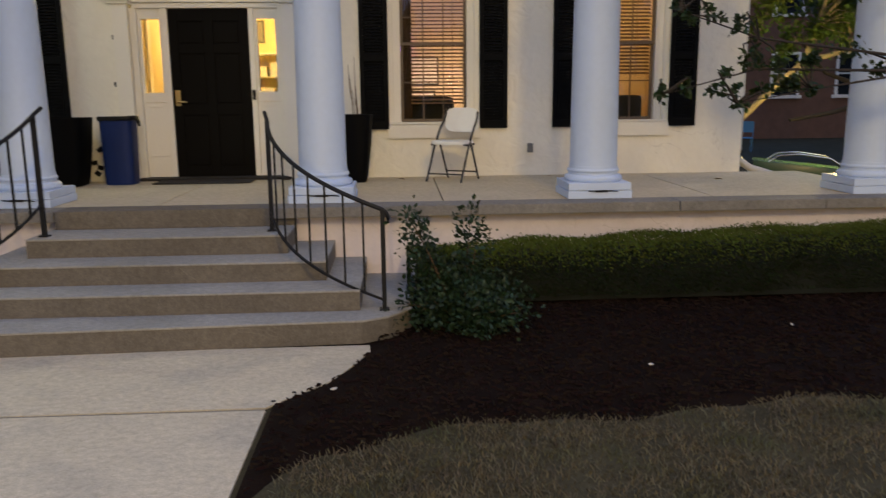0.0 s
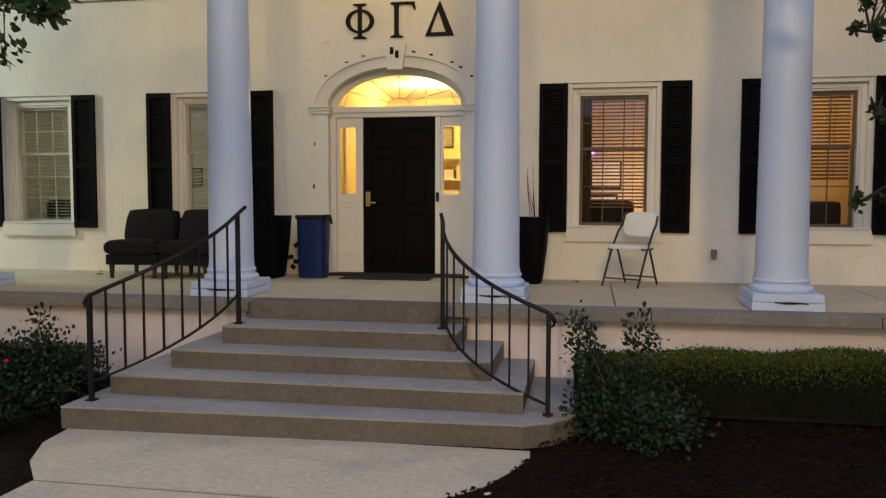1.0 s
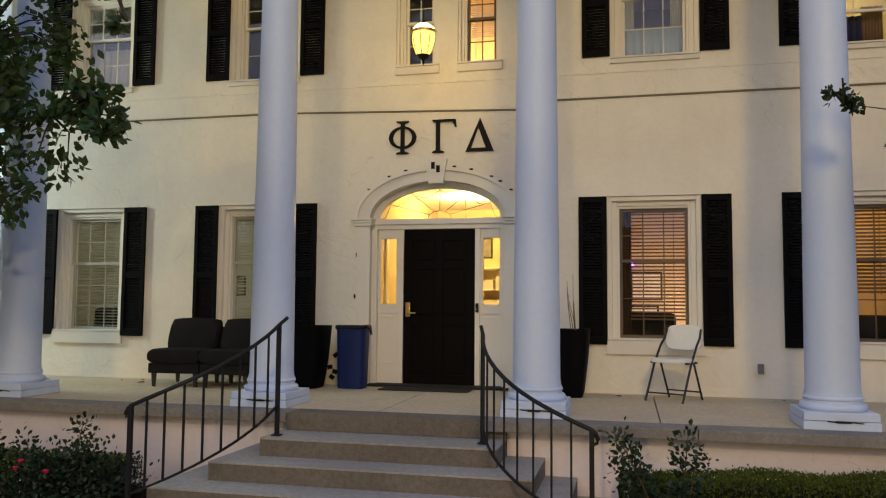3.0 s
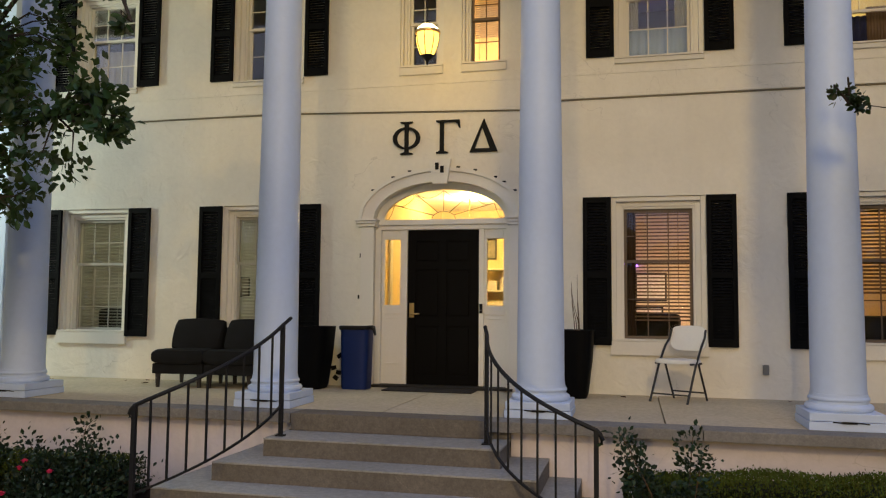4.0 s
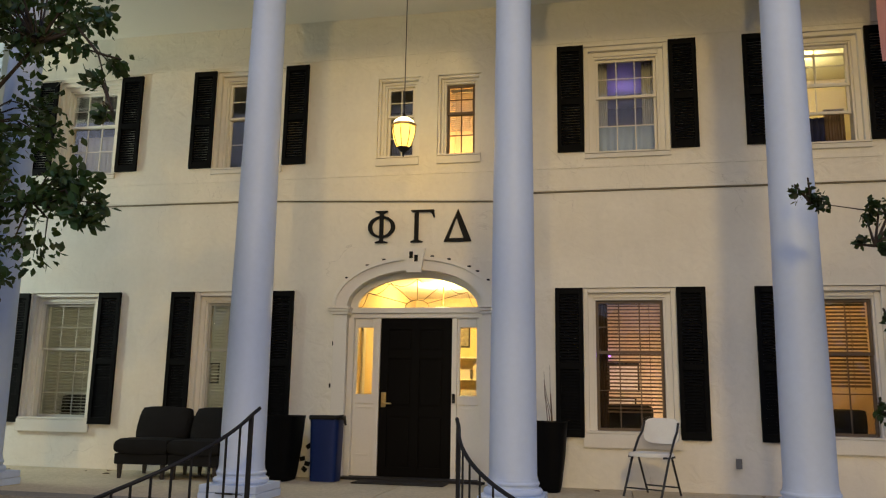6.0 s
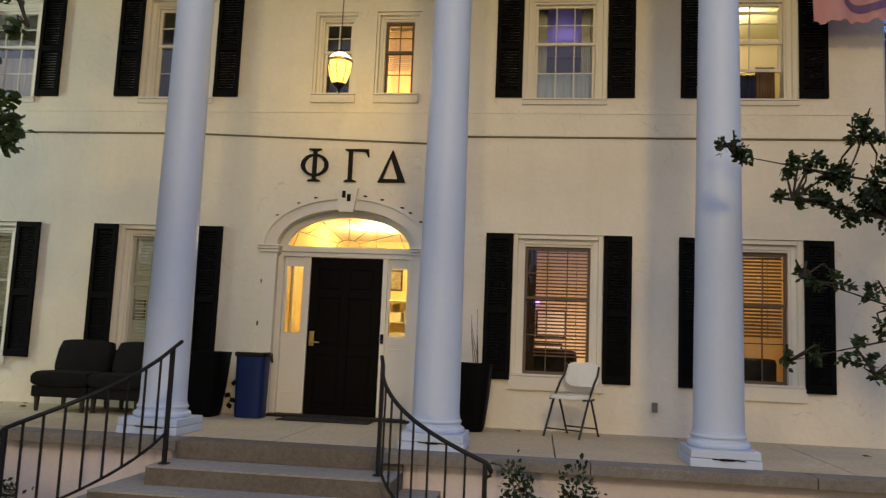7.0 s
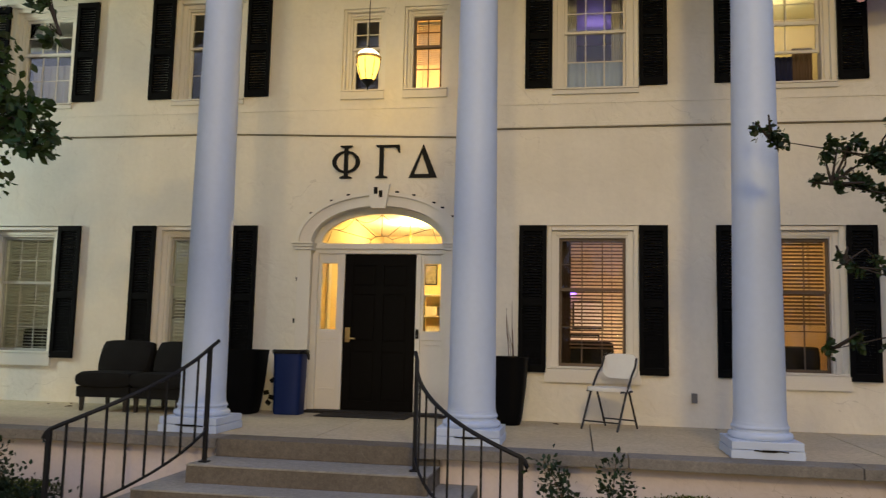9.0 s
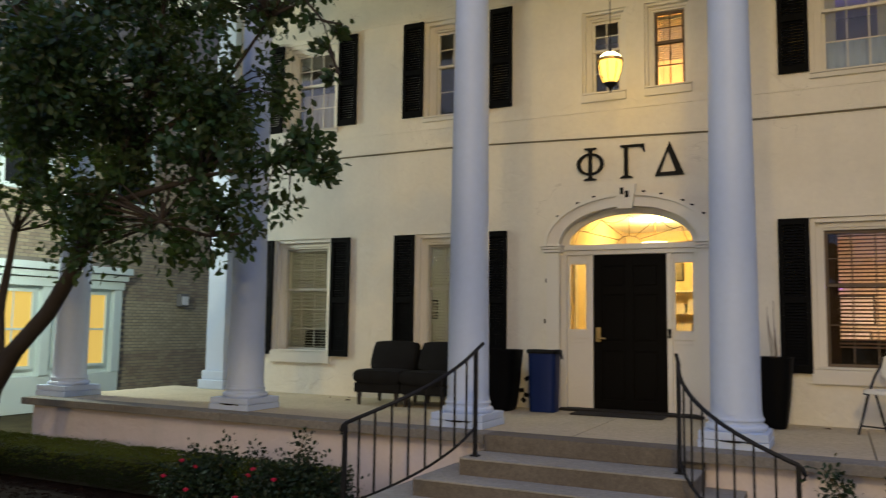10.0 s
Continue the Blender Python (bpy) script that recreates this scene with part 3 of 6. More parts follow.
def window(n, cx, z0, z1, half, label, cols=3, rows=2, sash_mat=TRIM, casing=CASE, sill=0.17, lift=0.0, low_rows=None, bar=0.014):
    over = 0.02 if z0 < 3 else 0.0
    w = new(f"window_{n}")
    w.location = (cx, 0, 0)
    tagged(w, label, "window", "", "structure")
    # stepped casing, set back in the reveal of the wall
    out, z2 = half + casing - 0.002, z1 + casing - 0.002
    bm = bmesh.new()
    for s in (-1, 1):
        box(bm, *sorted((s * out, s * (half + 0.062 * casing / 0.118))), 0.028, 0.276, z0 - 0.018, z2, bevel=0.006)
        box(bm, *sorted((s * (half + 0.0615 * casing / 0.118), s * half)), 0.085, 0.275, z0 - 0.018, z1 + 0.06 * casing / 0.118, bevel=0.006)
        box(bm, *sorted((s * half, s * (half - 0.028))), 0.105, 0.272, z0, z1, bevel=0.004)
    box(bm, -half - 0.06 * casing / 0.118, half + 0.06 * casing / 0.118, 0.029, 0.276, z1 + 0.0615 * casing / 0.118, z2 - 0.001, bevel=0.006)
    box(bm, -half + 0.001, half - 0.001, 0.086, 0.275, z1, z1 + 0.060 * casing / 0.118, bevel=0.006)
    box(bm, -half + 0.029, half - 0.029, 0.106, 0.272, z1 - 0.028, z1, bevel=0.004)
    part("window_frame", bm, TRIM, w)
    part("window_sill", boxes((-half - casing - over, half + casing + over, -0.032 - over * 0.5, 0.0 - 0.002, z0 - sill - 0.02, z0 - 0.024), (-half - casing + 0.003, half + casing - 0.003, -0.04, 0.26, z0 - 0.0185, z0 + 0.004), bevel=0.006), SILL, w)
    a, b = -half + 0.03, half - 0.03
    mid = z0 + (z1 - z0) * 0.585
    bm = bmesh.new()
    sash(bm, a, b, mid - 0.015, z1 - 0.03, 0.145, cols, rows, bar=bar)
    part("upper_sash", bm, sash_mat, w)
    bm = bmesh.new()
    sash(bm, a, b, z0 + 0.005 + lift, mid + 0.02 + lift, 0.18, cols, low_rows or rows, bar=bar)
    part("lower_sash", bm, sash_mat, w)
    pane = part("pane", boxes((a + 0.03, b - 0.03, 0.158, 0.162, mid, z1 - 0.06)), GLASS, w, "clear glass")
    pane.visible_shadow = False
    pane = part("pane", boxes((a + 0.03, b - 0.03, 0.193, 0.197, z0 + 0.03 + lift, mid + lift)), GLASS, w, "clear glass")
    pane.visible_shadow = False
    return w


def shutter_mesh(width, height):
    """One louvred shutter, hung on its own frame; origin at its lower left corner."""
    s = thing("shutter", "black louvred wooden shutter fixed to the stucco", "shutter", group="window shutters")
    st = 0.055
    mid = height * 0.47
    frame_bm = boxes((0, st, -0.040, 0.0, 0, height), (width - st, width, -0.040, 0.0, 0, height),
                     (st, width - st, -0.038, 0.0, 0, 0.09), (st, width - st, -0.038, 0.0, height - 0.075, height), (st, width - st, -0.038, 0.0, mid - 0.04, mid + 0.04), bevel=0.004)
    part("shutter_frame", frame_bm, SHUTTER, s)
    for z0, z1 in ((0.09, mid - 0.04), (mid + 0.04, height - 0.075)):
        bm = bmesh.new()
        n = max(3, int((z1 - z0) / 0.036))
        for k in range(n):
            z = z0 + (z1 - z0) * (k + 0.5) / n
            v = [bm.verts.new(c) for c in ((st, -0.030, z - 0.016), (width - st, -0.030, z - 0.016), (width - st, -0.008, z + 0.018), (st, -0.008, z + 0.018),
                                           (st, -0.024, z - 0.018), (width - st, -0.024, z - 0.018), (width - st, -0.002, z + 0.016), (st, -0.002, z + 0.016))]
            for q in ((0, 1, 2, 3), (7, 6, 5, 4), (0, 4, 5, 1), (3, 2, 6, 7), (0, 3, 7, 4), (1, 5, 6, 2)):
                bm.faces.new([v[i] for i in q])
        tagged(part("louvres", bm, SHUTTER, s), "", "", "", "stuff")
    return s


low_shutter = shutter_mesh(0.345, 1.83)
up_shutter = shutter_mesh(0.345, 1.46)
first = {}
for master, cs, half, z, w in ((low_shutter, LOWER, LHALF + 0.122, 1.425, 0.345), (up_shutter, UPPER, UHALF + 0.122, 5.035, 0.345)):
    for c in cs:
        for x in (c - half - w, c + half):
            m = pose(x, -0.003, z, 0, 0, 0)
            if master.name not in first:
                first[master.name] = True
                master.matrix_basis = m
            else:
                copy_thing(master, m)

DIM = "white-cased sash window, dim room behind open blinds"
window(1, LOWER[0], LZ0, LZ1, LHALF, DIM, low_rows=3, bar=0.010, sash_mat=SASHGREY)
window(2, LOWER[1], LZ0, LZ1, LHALF, DIM, low_rows=3, bar=0.010, sash_mat=SASHGREY)
window(3, LOWER[2], LZ0, LZ1, LHALF, "white-cased dark sash window with a warm lit room behind blinds", sash_mat=SASHDARK)
window(4, LOWER[3], LZ0, LZ1, LHALF, "white-cased dark sash window with an amber lit room", sash_mat=SASHDARK)
window(5, UPPER[0], UZ0, UZ1, UHALF, "upper white sash window with pale curtains", sill=0.06)
window(6, UPPER[1], UZ0, UZ1, UHALF, "upper white sash window, dark inside", sill=0.06)
window(7, UPPER[2], UZ0, UZ1, UHALF, "upper white sash window with blue curtains", sill=0.06)
window(8, UPPER[3], UZ0, UZ1, UHALF, "upper white sash window pushed up, yellow room light", sill=0.06, lift=0.42, rows=2, cols=2)
window(9, SMALL[0], SZ0, SZ1, SHALF, "narrow upper sash window, dark", cols=2, sill=0.105, casing=SMALLCASE)
window(10, SMALL[1], SZ0, SZ1, SHALF, "narrow upper sash window glowing orange", cols=2, sill=0.105, casing=SMALLCASE, sash_mat=SASHDARK)

# doorway: surround, transom, sidelights
surround = new("trim_doorway")
tagged(surround, "white painted arched doorway surround with keystone", "trim", "", "structure")
outer = arch_points(1.11, 0.655)
inner = arch_points(ARCH_HALF - 0.01, RISE - 0.008)
bm = bmesh.new()
extrude_outline(bm, outer + inner[::-1], -0.055, -0.002)
part("arch", bm, TRIM, surround)
lip_o, lip_i = arch_points(1.115, 0.66), arch_points(1.07, 0.615)
bm = bmesh.new()
extrude_outline(bm, lip_o + lip_i[::-1], -0.085, -0.054)
part("arch_lip", bm, TRIM, surround)
for s in (-1, 1):
    part("pilaster", boxes((*sorted((s * 0.905, s * 1.085)), -0.05, -0.002, P + 0.12, 2.93), (*sorted((s * 0.90, s * 1.095)), -0.06, -0.002, P, P + 0.118), bevel=0.006), TRIM, surround)
    part("impost", boxes((*sorted((s * 0.88, s * 1.12)), -0.075, 0.10, 2.932, 2.97), (*sorted((s * 0.87, s * 1.14)), -0.095, 0.10, 2.972, 3.005), (*sorted((s * 0.86, s * 1.16)), -0.115, 0.10, 3.007, 3.028), bevel=0.004), TRIM, surround)
bm = bmesh.new()
extrude_outline(bm, [(-0.095, 3.47), (0.095, 3.47), (0.145, 3.79), (-0.145, 3.79)], -0.12, -0.054)
keystone = part("keystone", bm, TRIM, surround)
for x, z in ((-0.035, 3.70), (0.032, 3.655)):
    part("number_bar", boxes((x - 0.024, x + 0.024, -0.128, -0.121, z - 0.045, z + 0.045), bevel=0.003), BLACKMARK, keystone)
# clips for a string of lights along the arch
for a in (35, 55, 68, 102, 114, 130, 138, 150):
    x, z = -1.125 * math.cos(radians(a)), SPRING + 0.672 * math.sin(radians(a))
    part("clip", boxes((x - 0.022, x + 0.022, -0.07, -0.04, z - 0.008, z + 0.012), bevel=0.003), BLACKMARK, surround)

DY = 0.12
part("transom", boxes((-0.90, 0.90, DY - 0.03, DY + 0.07, 2.895, 2.955), (-0.90, 0.90, DY - 0.055, DY + 0.07, 2.957, 3.03), bevel=0.008), TRIM, surround)
for s in (-1, 1):
    part("post", boxes((*sorted((s * 0.484, s * 0.548)), DY - 0.02, DY + 0.08, P + 0.035, 2.894), bevel=0.005), TRIM, surround)
    part("jamb", boxes((*sorted((s * 0.84, s * 0.915)), DY - 0.06, DY + 0.08, P, 2.894), bevel=0.005), TRIM, surround)
    a, b = sorted((s * 0.55, s * 0.838))
    # sidelight: panelled foot, tall glass above
    part("sidelight_frame", boxes((a, a + 0.035, DY, DY + 0.05, 1.90, 2.894), (b - 0.035, b, DY, DY + 0.05, 1.90, 2.894), (a + 0.036, b - 0.036, DY, DY + 0.05, 2.77, 2.894), (a, b, DY, DY + 0.05, 1.78, 1.898), bevel=0.004), TRIM, surround)
    part("sidelight_panel", boxes((a, b, DY + 0.012, DY + 0.05, P, 1.778), (a + 0.05, b - 0.05, DY, DY + 0.03, 1.72, 1.735), (a + 0.05, b - 0.05, DY, DY + 0.03, 1.12, 1.135), bevel=0.004), TRIM, surround)
    pane = part("sidelight_pane", boxes((a + 0.036, b - 0.036, DY + 0.022, DY + 0.027, 1.90, 2.77)), GLASS, surround, "clear glass")
    pane.visible_shadow = False
# fan light with radiating leading
fan = arch_points(0.835, 0.42, 28, 0.0, 3.032)
bm = bmesh.new()
extrude_outline(bm, fan, DY + 0.02, DY + 0.024)
pane = part("fanlight_pane", bm, GLASS, surround, "clear glass")
pane.visible_shadow = False
bm = bmesh.new()
extrude_outline(bm, arch_points(0.915, 0.486, 28, 0.0, 3.031) + arch_points(0.815, 0.40, 28, 0.0, 3.031)[::-1], DY - 0.01, DY + 0.05)
part("fanlight_frame", bm, TRIM, surround)
bm = bmesh.new()
ends = []
for a in (32, 62, 90, 118, 148):
    ca, sa = -math.cos(radians(a)), math.sin(radians(a))
    tube(bm, [(0.16 * ca, DY + 0.012, 3.035 + 0.10 * sa), (0.80 * ca, DY + 0.012, 3.03 + 0.385 * sa)], 0.0045, 5)
    ends.append((0.80 * ca, 3.03 + 0.385 * sa))
rim = [(-0.81, 3.04)] + ends + [(0.81, 3.04)]
for (xa, za), (xb, zb) in zip(rim, rim[1:]):
    sag = [((xa + (xb - xa) * t), (za + (zb - za) * t) - 0.075 * math.sin(math.pi * t)) for t in (0, 0.17, 0.33, 0.5, 0.67, 0.83, 1)]
    tube(bm, [(x, DY + 0.012, max(z, 3.036)) for x, z in sag], 0.004, 5)
tube(bm, [(-0.16 * math.cos(math.pi * k / 10), DY + 0.012, 3.036 + 0.10 * math.sin(math.pi * k / 10)) for k in range(11)], 0.0045, 5)
part("fanlight_leading", bm, SASHDARK, surround)
part("threshold", boxes((-0.95, 0.95, -0.10, DY + 0.1, P, P + 0.032), bevel=0.006), RUBBER, surround)

door = new("door_1")
tagged(door, "closed black six-panel front door", "door", "", "structure")
door.location = (0, DY, P + 0.035)
W2, H = 0.48, 2.025
rows = ((0.12, 0.76), (0.88, 1.50), (1.60, 1.88))
bm = boxes((-W2, W2, 0.016, 0.05, 0, H))
box(bm, -W2, -W2 + 0.11, 0.0, 0.02, 0, H, 0.003)
box(bm, W2 - 0.11, W2, 0.0, 0.02, 0, H, 0.003)
box(bm, -0.05, 0.05, 0.0, 0.02, 0, H, 0.003)
for z0, z1 in ((0, 0.12), (0.76, 0.88), (1.50, 1.60), (1.88, H)):
    for xa, xb in ((-W2 + 0.11, -0.05), (0.05, W2 - 0.11)):
        box(bm, xa, xb, 0.0005, 0.02, z0, z1, 0.003)
part("door_leaf", bm, DOOR, door)
for z0, z1 in rows:
    for xa, xb in ((-W2 + 0.135, -0.075), (0.075, W2 - 0.135)):
        part("door_panel", boxes((xa, xb, 0.004, 0.018, z0 + 0.025, z1 - 0.025), bevel=0.006), DOOR, door)
plate = part("lock_plate", boxes((-0.45, -0.385, -0.018, -0.001, 0.87, 1.06), bevel=0.006), BRASS, door, "brass keypad lock plate")
bm = bmesh.new()
tube(bm, [(-0.418, -0.018, 0.92), (-0.418, -0.06, 0.92), (-0.38, -0.065, 0.92), (-0.30, -0.062, 0.918)], 0.011, 8)
part("door_handle", bm, BRASS, plate, "brass lever handle")
bell = thing("doorbell", "small black doorbell on the white door post", "doorbell", (0.516, DY - 0.022, 1.86))
part("body", boxes((-0.02, 0.02, -0.025, 0.0, -0.06, 0.06), bevel=0.006), BLACKMARK, bell)
part("button", ring_solid(bmesh.new(), [(0.001, -0.006), (0.012, -0.005), (0.012, 0.005), (0.001, 0.006)], 12), BOXGREY, bell).location = (0, -0.027, -0.025)

# raised letters above the door


def letters():
    z0, z1 = 3.885, 4.325
    y0, y1 = -0.03, -0.002
    t = 0.052
    # phi
    bm = bmesh.new()
    cx, mz = -0.48, (z0 + z1) / 2
    for r0, r1, a0, a1 in ((0.185, 0.125, 0, 1),):
        n = 36
        o = [(cx + 0.188 * math.cos(2 * math.pi * k / n), mz + 0.150 * math.sin(2 * math.pi * k / n)) for k in range(n)]
        i = [(cx + 0.132 * math.cos(2 * math.pi * k / n), mz + 0.122 * math.sin(2 * math.pi * k / n)) for k in range(n)]
        vo = [[bm.verts.new((x, y, z)) for x, z in o] for y in (y0, y1)]
        vi = [[bm.verts.new((x, y, z)) for x, z in i] for y in (y0, y1)]
        for k in range(n):
            j = (k + 1) % n
            bm.faces.new((vo[0][k], vo[0][j], vi[0][j], vi[0][k]))
            bm.faces.new((vo[0][k], vo[1][k], vo[1][j], vo[0][j]))
            bm.faces.new((vi[0][k], vi[0][j], vi[1][j], vi[1][k]))
    box(bm, cx - t / 2, cx + t / 2, y0 - 0.001, y1, z0, z1)
    for z in (z0, z1):
        s = 1 if z == z0 else -1
        extrude_outline(bm, [(cx - 0.085, z), (cx + 0.085, z), (cx + 0.085, z + s * 0.014), (cx + t / 2, z + s * 0.034), (cx - t / 2, z + s * 0.034), (cx - 0.085, z + s * 0.014)], y0 - 0.002, y1)
    tagged(new("wall_letter", mesh_of("wall_letter", bm, BLACKMARK)), "black raised serif letter phi on the stucco", "letter", "letters over the door")
    # gamma
    bm = bmesh.new()
    x0 = -0.075
    box(bm, x0 + 0.05, x0 + 0.105, y0, y1, z0, z1)
    extrude_outline(bm, [(x0, z0), (x0 + 0.16, z0), (x0 + 0.16, z0 + 0.014), (x0 + 0.105, z0 + 0.034), (x0 + 0.05, z0 + 0.034), (x0, z0 + 0.014)], y0 - 0.001, y1)
    extrude_outline(bm, [(x0, z1), (x0 + 0.315, z1), (x0 + 0.325, z1 - 0.105), (x0 + 0.308, z1 - 0.105), (x0 + 0.285, z1 - 0.05), (x0 + 0.25, z1 - 0.03), (x0 + 0.02, z1 - 0.03), (x0, z1 - 0.014)], y0 - 0.001, y1)
    tagged(new("wall_letter", mesh_of("wall_letter", bm, BLACKMARK)), "black raised serif letter gamma on the stucco", "letter", "letters over the door")
    # delta
    bm = bmesh.new()
    a, b, top = 0.375, 0.745, (0.565, z1)
    out = [(a, z0), (b, z0), top]
    ins = [(a + 0.068, z0 + 0.045), (b - 0.105, z0 + 0.045), (0.541, z1 - 0.115)]
    for k in range(3):
        j = (k + 1) % 3
        extrude_outline(bm, [out[k], out[j], ins[j], ins[k]], y0, y1)
    bmesh.ops.remove_doubles(bm, verts=bm.verts, dist=0.0005)
    tagged(new("wall_letter", mesh_of("wall_letter", bm, BLACKMARK)), "black raised letter delta on the stucco", "letter", "letters over the door")


letters()

# ---- ground ----


def bed_edge(x):
    """Where the mulch bed meets the lawn."""
    return -6.10 + 0.30 * min(1.0, max(0.0, (x - 1.9) / 0.8)) + 0.10 * (x - 2.7) * (x > 2.7) + 0.06 * math.sin(3.1 * x) + 0.03 * math.sin(8.3 * x)


bm = bmesh.new()
extrude_plan(bm, [(-400, -400), (400, -400), (400, 400), (-400, 400)], -0.3, -0.012)
setting("ground", bm, SOIL, "dark thinning lawn ground round the house", "ground")

walk_path = new("pavement_walk")
tagged(walk_path, "pale concrete garden walk flaring towards the steps", "pavement", "", "structure")
left_edge = [(-1.62, -4.42), (-1.58, -4.75), (-1.38, -5.15), (-1.10, -5.47)]
right_edge = [(1.12, -5.47), (1.46, -5.45), (1.80, -5.05), (1.95, -4.72), (2.05, -4.42), (2.04, -4.28)]
bm = bmesh.new()
extrude_plan(bm, [(-1.62, -4.30)] + left_edge + [(1.46, -5.45)] + right_edge[2:], -0.10, 0.0)
part("slab", bm, WALK, walk_path)
y = -5.490
for k in range(11):
    y2 = y - 1.5
    part("slab", boxes((-1.10, 1.47 + 0.04 * k / 4, y2 + 0.020, y, -0.10, 0.0 - 0.001 * (k % 2)), bevel=0.003), WALK, walk_path)
    part("joint", boxes((-1.098, 1.46, y + 0.0005, y + 0.0195, -0.10, -0.0025)), JOINTSHADE, walk_path)
    y = y2

# mulch beds on both sides of the steps


def walk_gap(x, yy):
    """How far a spot lies outside the flared slab, sideways."""
    r = np.interp(yy, [-9, -5.46, -5.45, -5.05, -4.72, -4.42, -4.28, -4.2, -2.7], [1.52, 1.48, 1.48, 1.82, 1.97, 2.07, 2.06, 2.3, 2.3])
    l = np.interp(yy, [-9, -5.47, -5.15, -4.75, -4.42, -2.7], [-1.12, -1.12, -1.40, -1.60, -1.64, -1.64])
    return max(x - r, l - x)


def on_walk(x, yy):
    """Whether a spot lies under the flared slab."""
    if yy < -5.47 or yy > -2.7:
        return -1.12 < x < 1.50 + 0.01 * (-5.46 - yy) and yy < -5.4
    r = np.interp(yy, [-5.45, -5.05, -4.72, -4.42, -4.28, -2.7], [1.46, 1.80, 1.95, 2.05, 2.04, 2.04])
    l = np.interp(yy, [-5.47, -5.15, -4.75, -4.42, -2.7], [-1.10, -1.38, -1.58, -1.62, -1.62])
    return l < x < r


def bed(x0, x1, front, back, name_label, keep):
    n, m = int((x1 - x0) / 0.06), 60
    xs = np.linspace(x0, x1, n + 1)
    verts, faces = [], []
    for i, x in enumerate(xs):
        f = front(x)
        for j in range(m + 1):
            yy = f + (back - f) * j / m
            rise = min(1.0, j / 6.0)
            z = -0.014 + rise * (0.035 + 0.02 * noise.noise((x * 1.7, yy * 1.7, 3.0)) + 0.018 * noise.noise((x * 9, yy * 9, 1.0)) + 0.012 * noise.noise((x * 24, yy * 24, 5.0)))
            near_walk = min(1.0, max(0.0, walk_gap(x, yy) / 0.14))
            z = -0.007 * (1 - near_walk) + z * near_walk
            verts.append((x, yy, z))
    for i in range(n):
        for j in range(m):
            a = i * (m + 1) + j
            faces.append((a, a + m + 1, a + m + 2, a + 1))
    me = bpy.data.meshes.new("mulch_bed")
    me.from_pydata(verts, [], faces)
    me.materials.append(MULCH)
    for p in me.polygons:
        p.use_smooth = True
    tagged(new("mulch_bed", me), name_label, "mulch bed", "", "structure")
    # loose chips
    rng = np.random.default_rng(25 + int(x0))
    v, f = [], []
    for _ in range(keep):
        x = rng.uniform(x0, x1)
        yy = rng.uniform(front(x) + 0.03, back)
        if on_walk(x - 0.03, yy) or on_walk(x + 0.03, yy):
            continue
        z = 0.022 + 0.02 * noise.noise((x * 1.7, yy * 1.7, 3.0)) + rng.uniform(0, 0.012)
        a, ln, wd, t = rng.uniform(0, 6.28), rng.uniform(0.008, 0.028), rng.uniform(0.003, 0.008), rng.uniform(-0.5, 0.5)
        c, s = math.cos(a), math.sin(a)
        k = len(v)
        for u, w, h in ((-1, -1, 0), (1, -1, 0), (1, 1, 0.004), (-1, 1, 0.004), (-0.8, 0, 0.012), (0.8, 0, 0.012)):
            v.append((x + c * u * ln - s * w * wd, yy + s * u * ln + c * w * wd, z + h + t * u * ln * 0.5))
        f += [(k, k + 1, k + 5, k + 4), (k + 2, k + 3, k + 4, k + 5), (k + 1, k + 2, k + 5), (k, k + 4, k + 3)]
    me = bpy.data.meshes.new("mulch_chips")
    me.from_pydata(v, [], f)
    me.materials.append(CHIP)
    tagged(new("mulch_chips", me), "scattered dark shredded mulch chips on the bed", "mulch", "", "stuff")


def right_front(x):
    if x < 1.95:
        t = (x - 1.40) / 0.55
        return -6.10 - 0.9 * (1 - t) ** 2
    return bed_edge(x)


bed(1.50, 9.5, right_front, -2.63, "dark brown mulch bed in front of the porch", 16000)
bed(-9.5, -1.12, lambda x: -5.9 + 0.05 * math.sin(3 * x), -2.63, "dark brown mulch bed beside the steps", 4000)

# lawn
rng = np.random.default_rng(11)
v, f = [], []
count = 0
while count < 120000:
    x, yy = rng.uniform(1.66, 9.0), rng.uniform(-9.4, -5.0)
    if yy > right_front(max(x, 1.56)) + 0.04 * rng.normal() + 0.03:
        continue
    thin = noise.noise((x * 1.3, yy * 1.3, 9.0)) + 0.5 * noise.noise((x * 5, yy * 5, 2.0))
    if thin < rng.uniform(-0.9, 0.1):
        continue
    h, a, w = rng.uniform(0.014, 0.038), rng.uniform(0, 6.28), rng.uniform(0.0018, 0.0038)
    lx, ly = rng.normal(0, 0.025), rng.normal(0, 0.025)
    c, s = math.cos(a) * w, math.sin(a) * w
    k = len(v)
    v += [(x - c, yy - s, -0.014), (x + c, yy + s, -0.014), (x + lx * 0.5 + c * 0.7, yy + ly * 0.5 + s * 0.7, h * 0.6 - 0.012), (x + lx * 0.5 - c * 0.7, yy + ly * 0.5 - s * 0.7, h * 0.6 - 0.012), (x + lx, yy + ly, h - 0.012)]
    f += [(k, k + 1, k + 2, k + 3), (k + 3, k + 2, k + 4)]
    count += 1
me = bpy.data.meshes.new("grass")
me.from_pydata(v, [], f)
me.materials.append(GRASS)
tagged(new("grass", me), "short dry patchy lawn grass along the bed", "grass", "", "stuff")

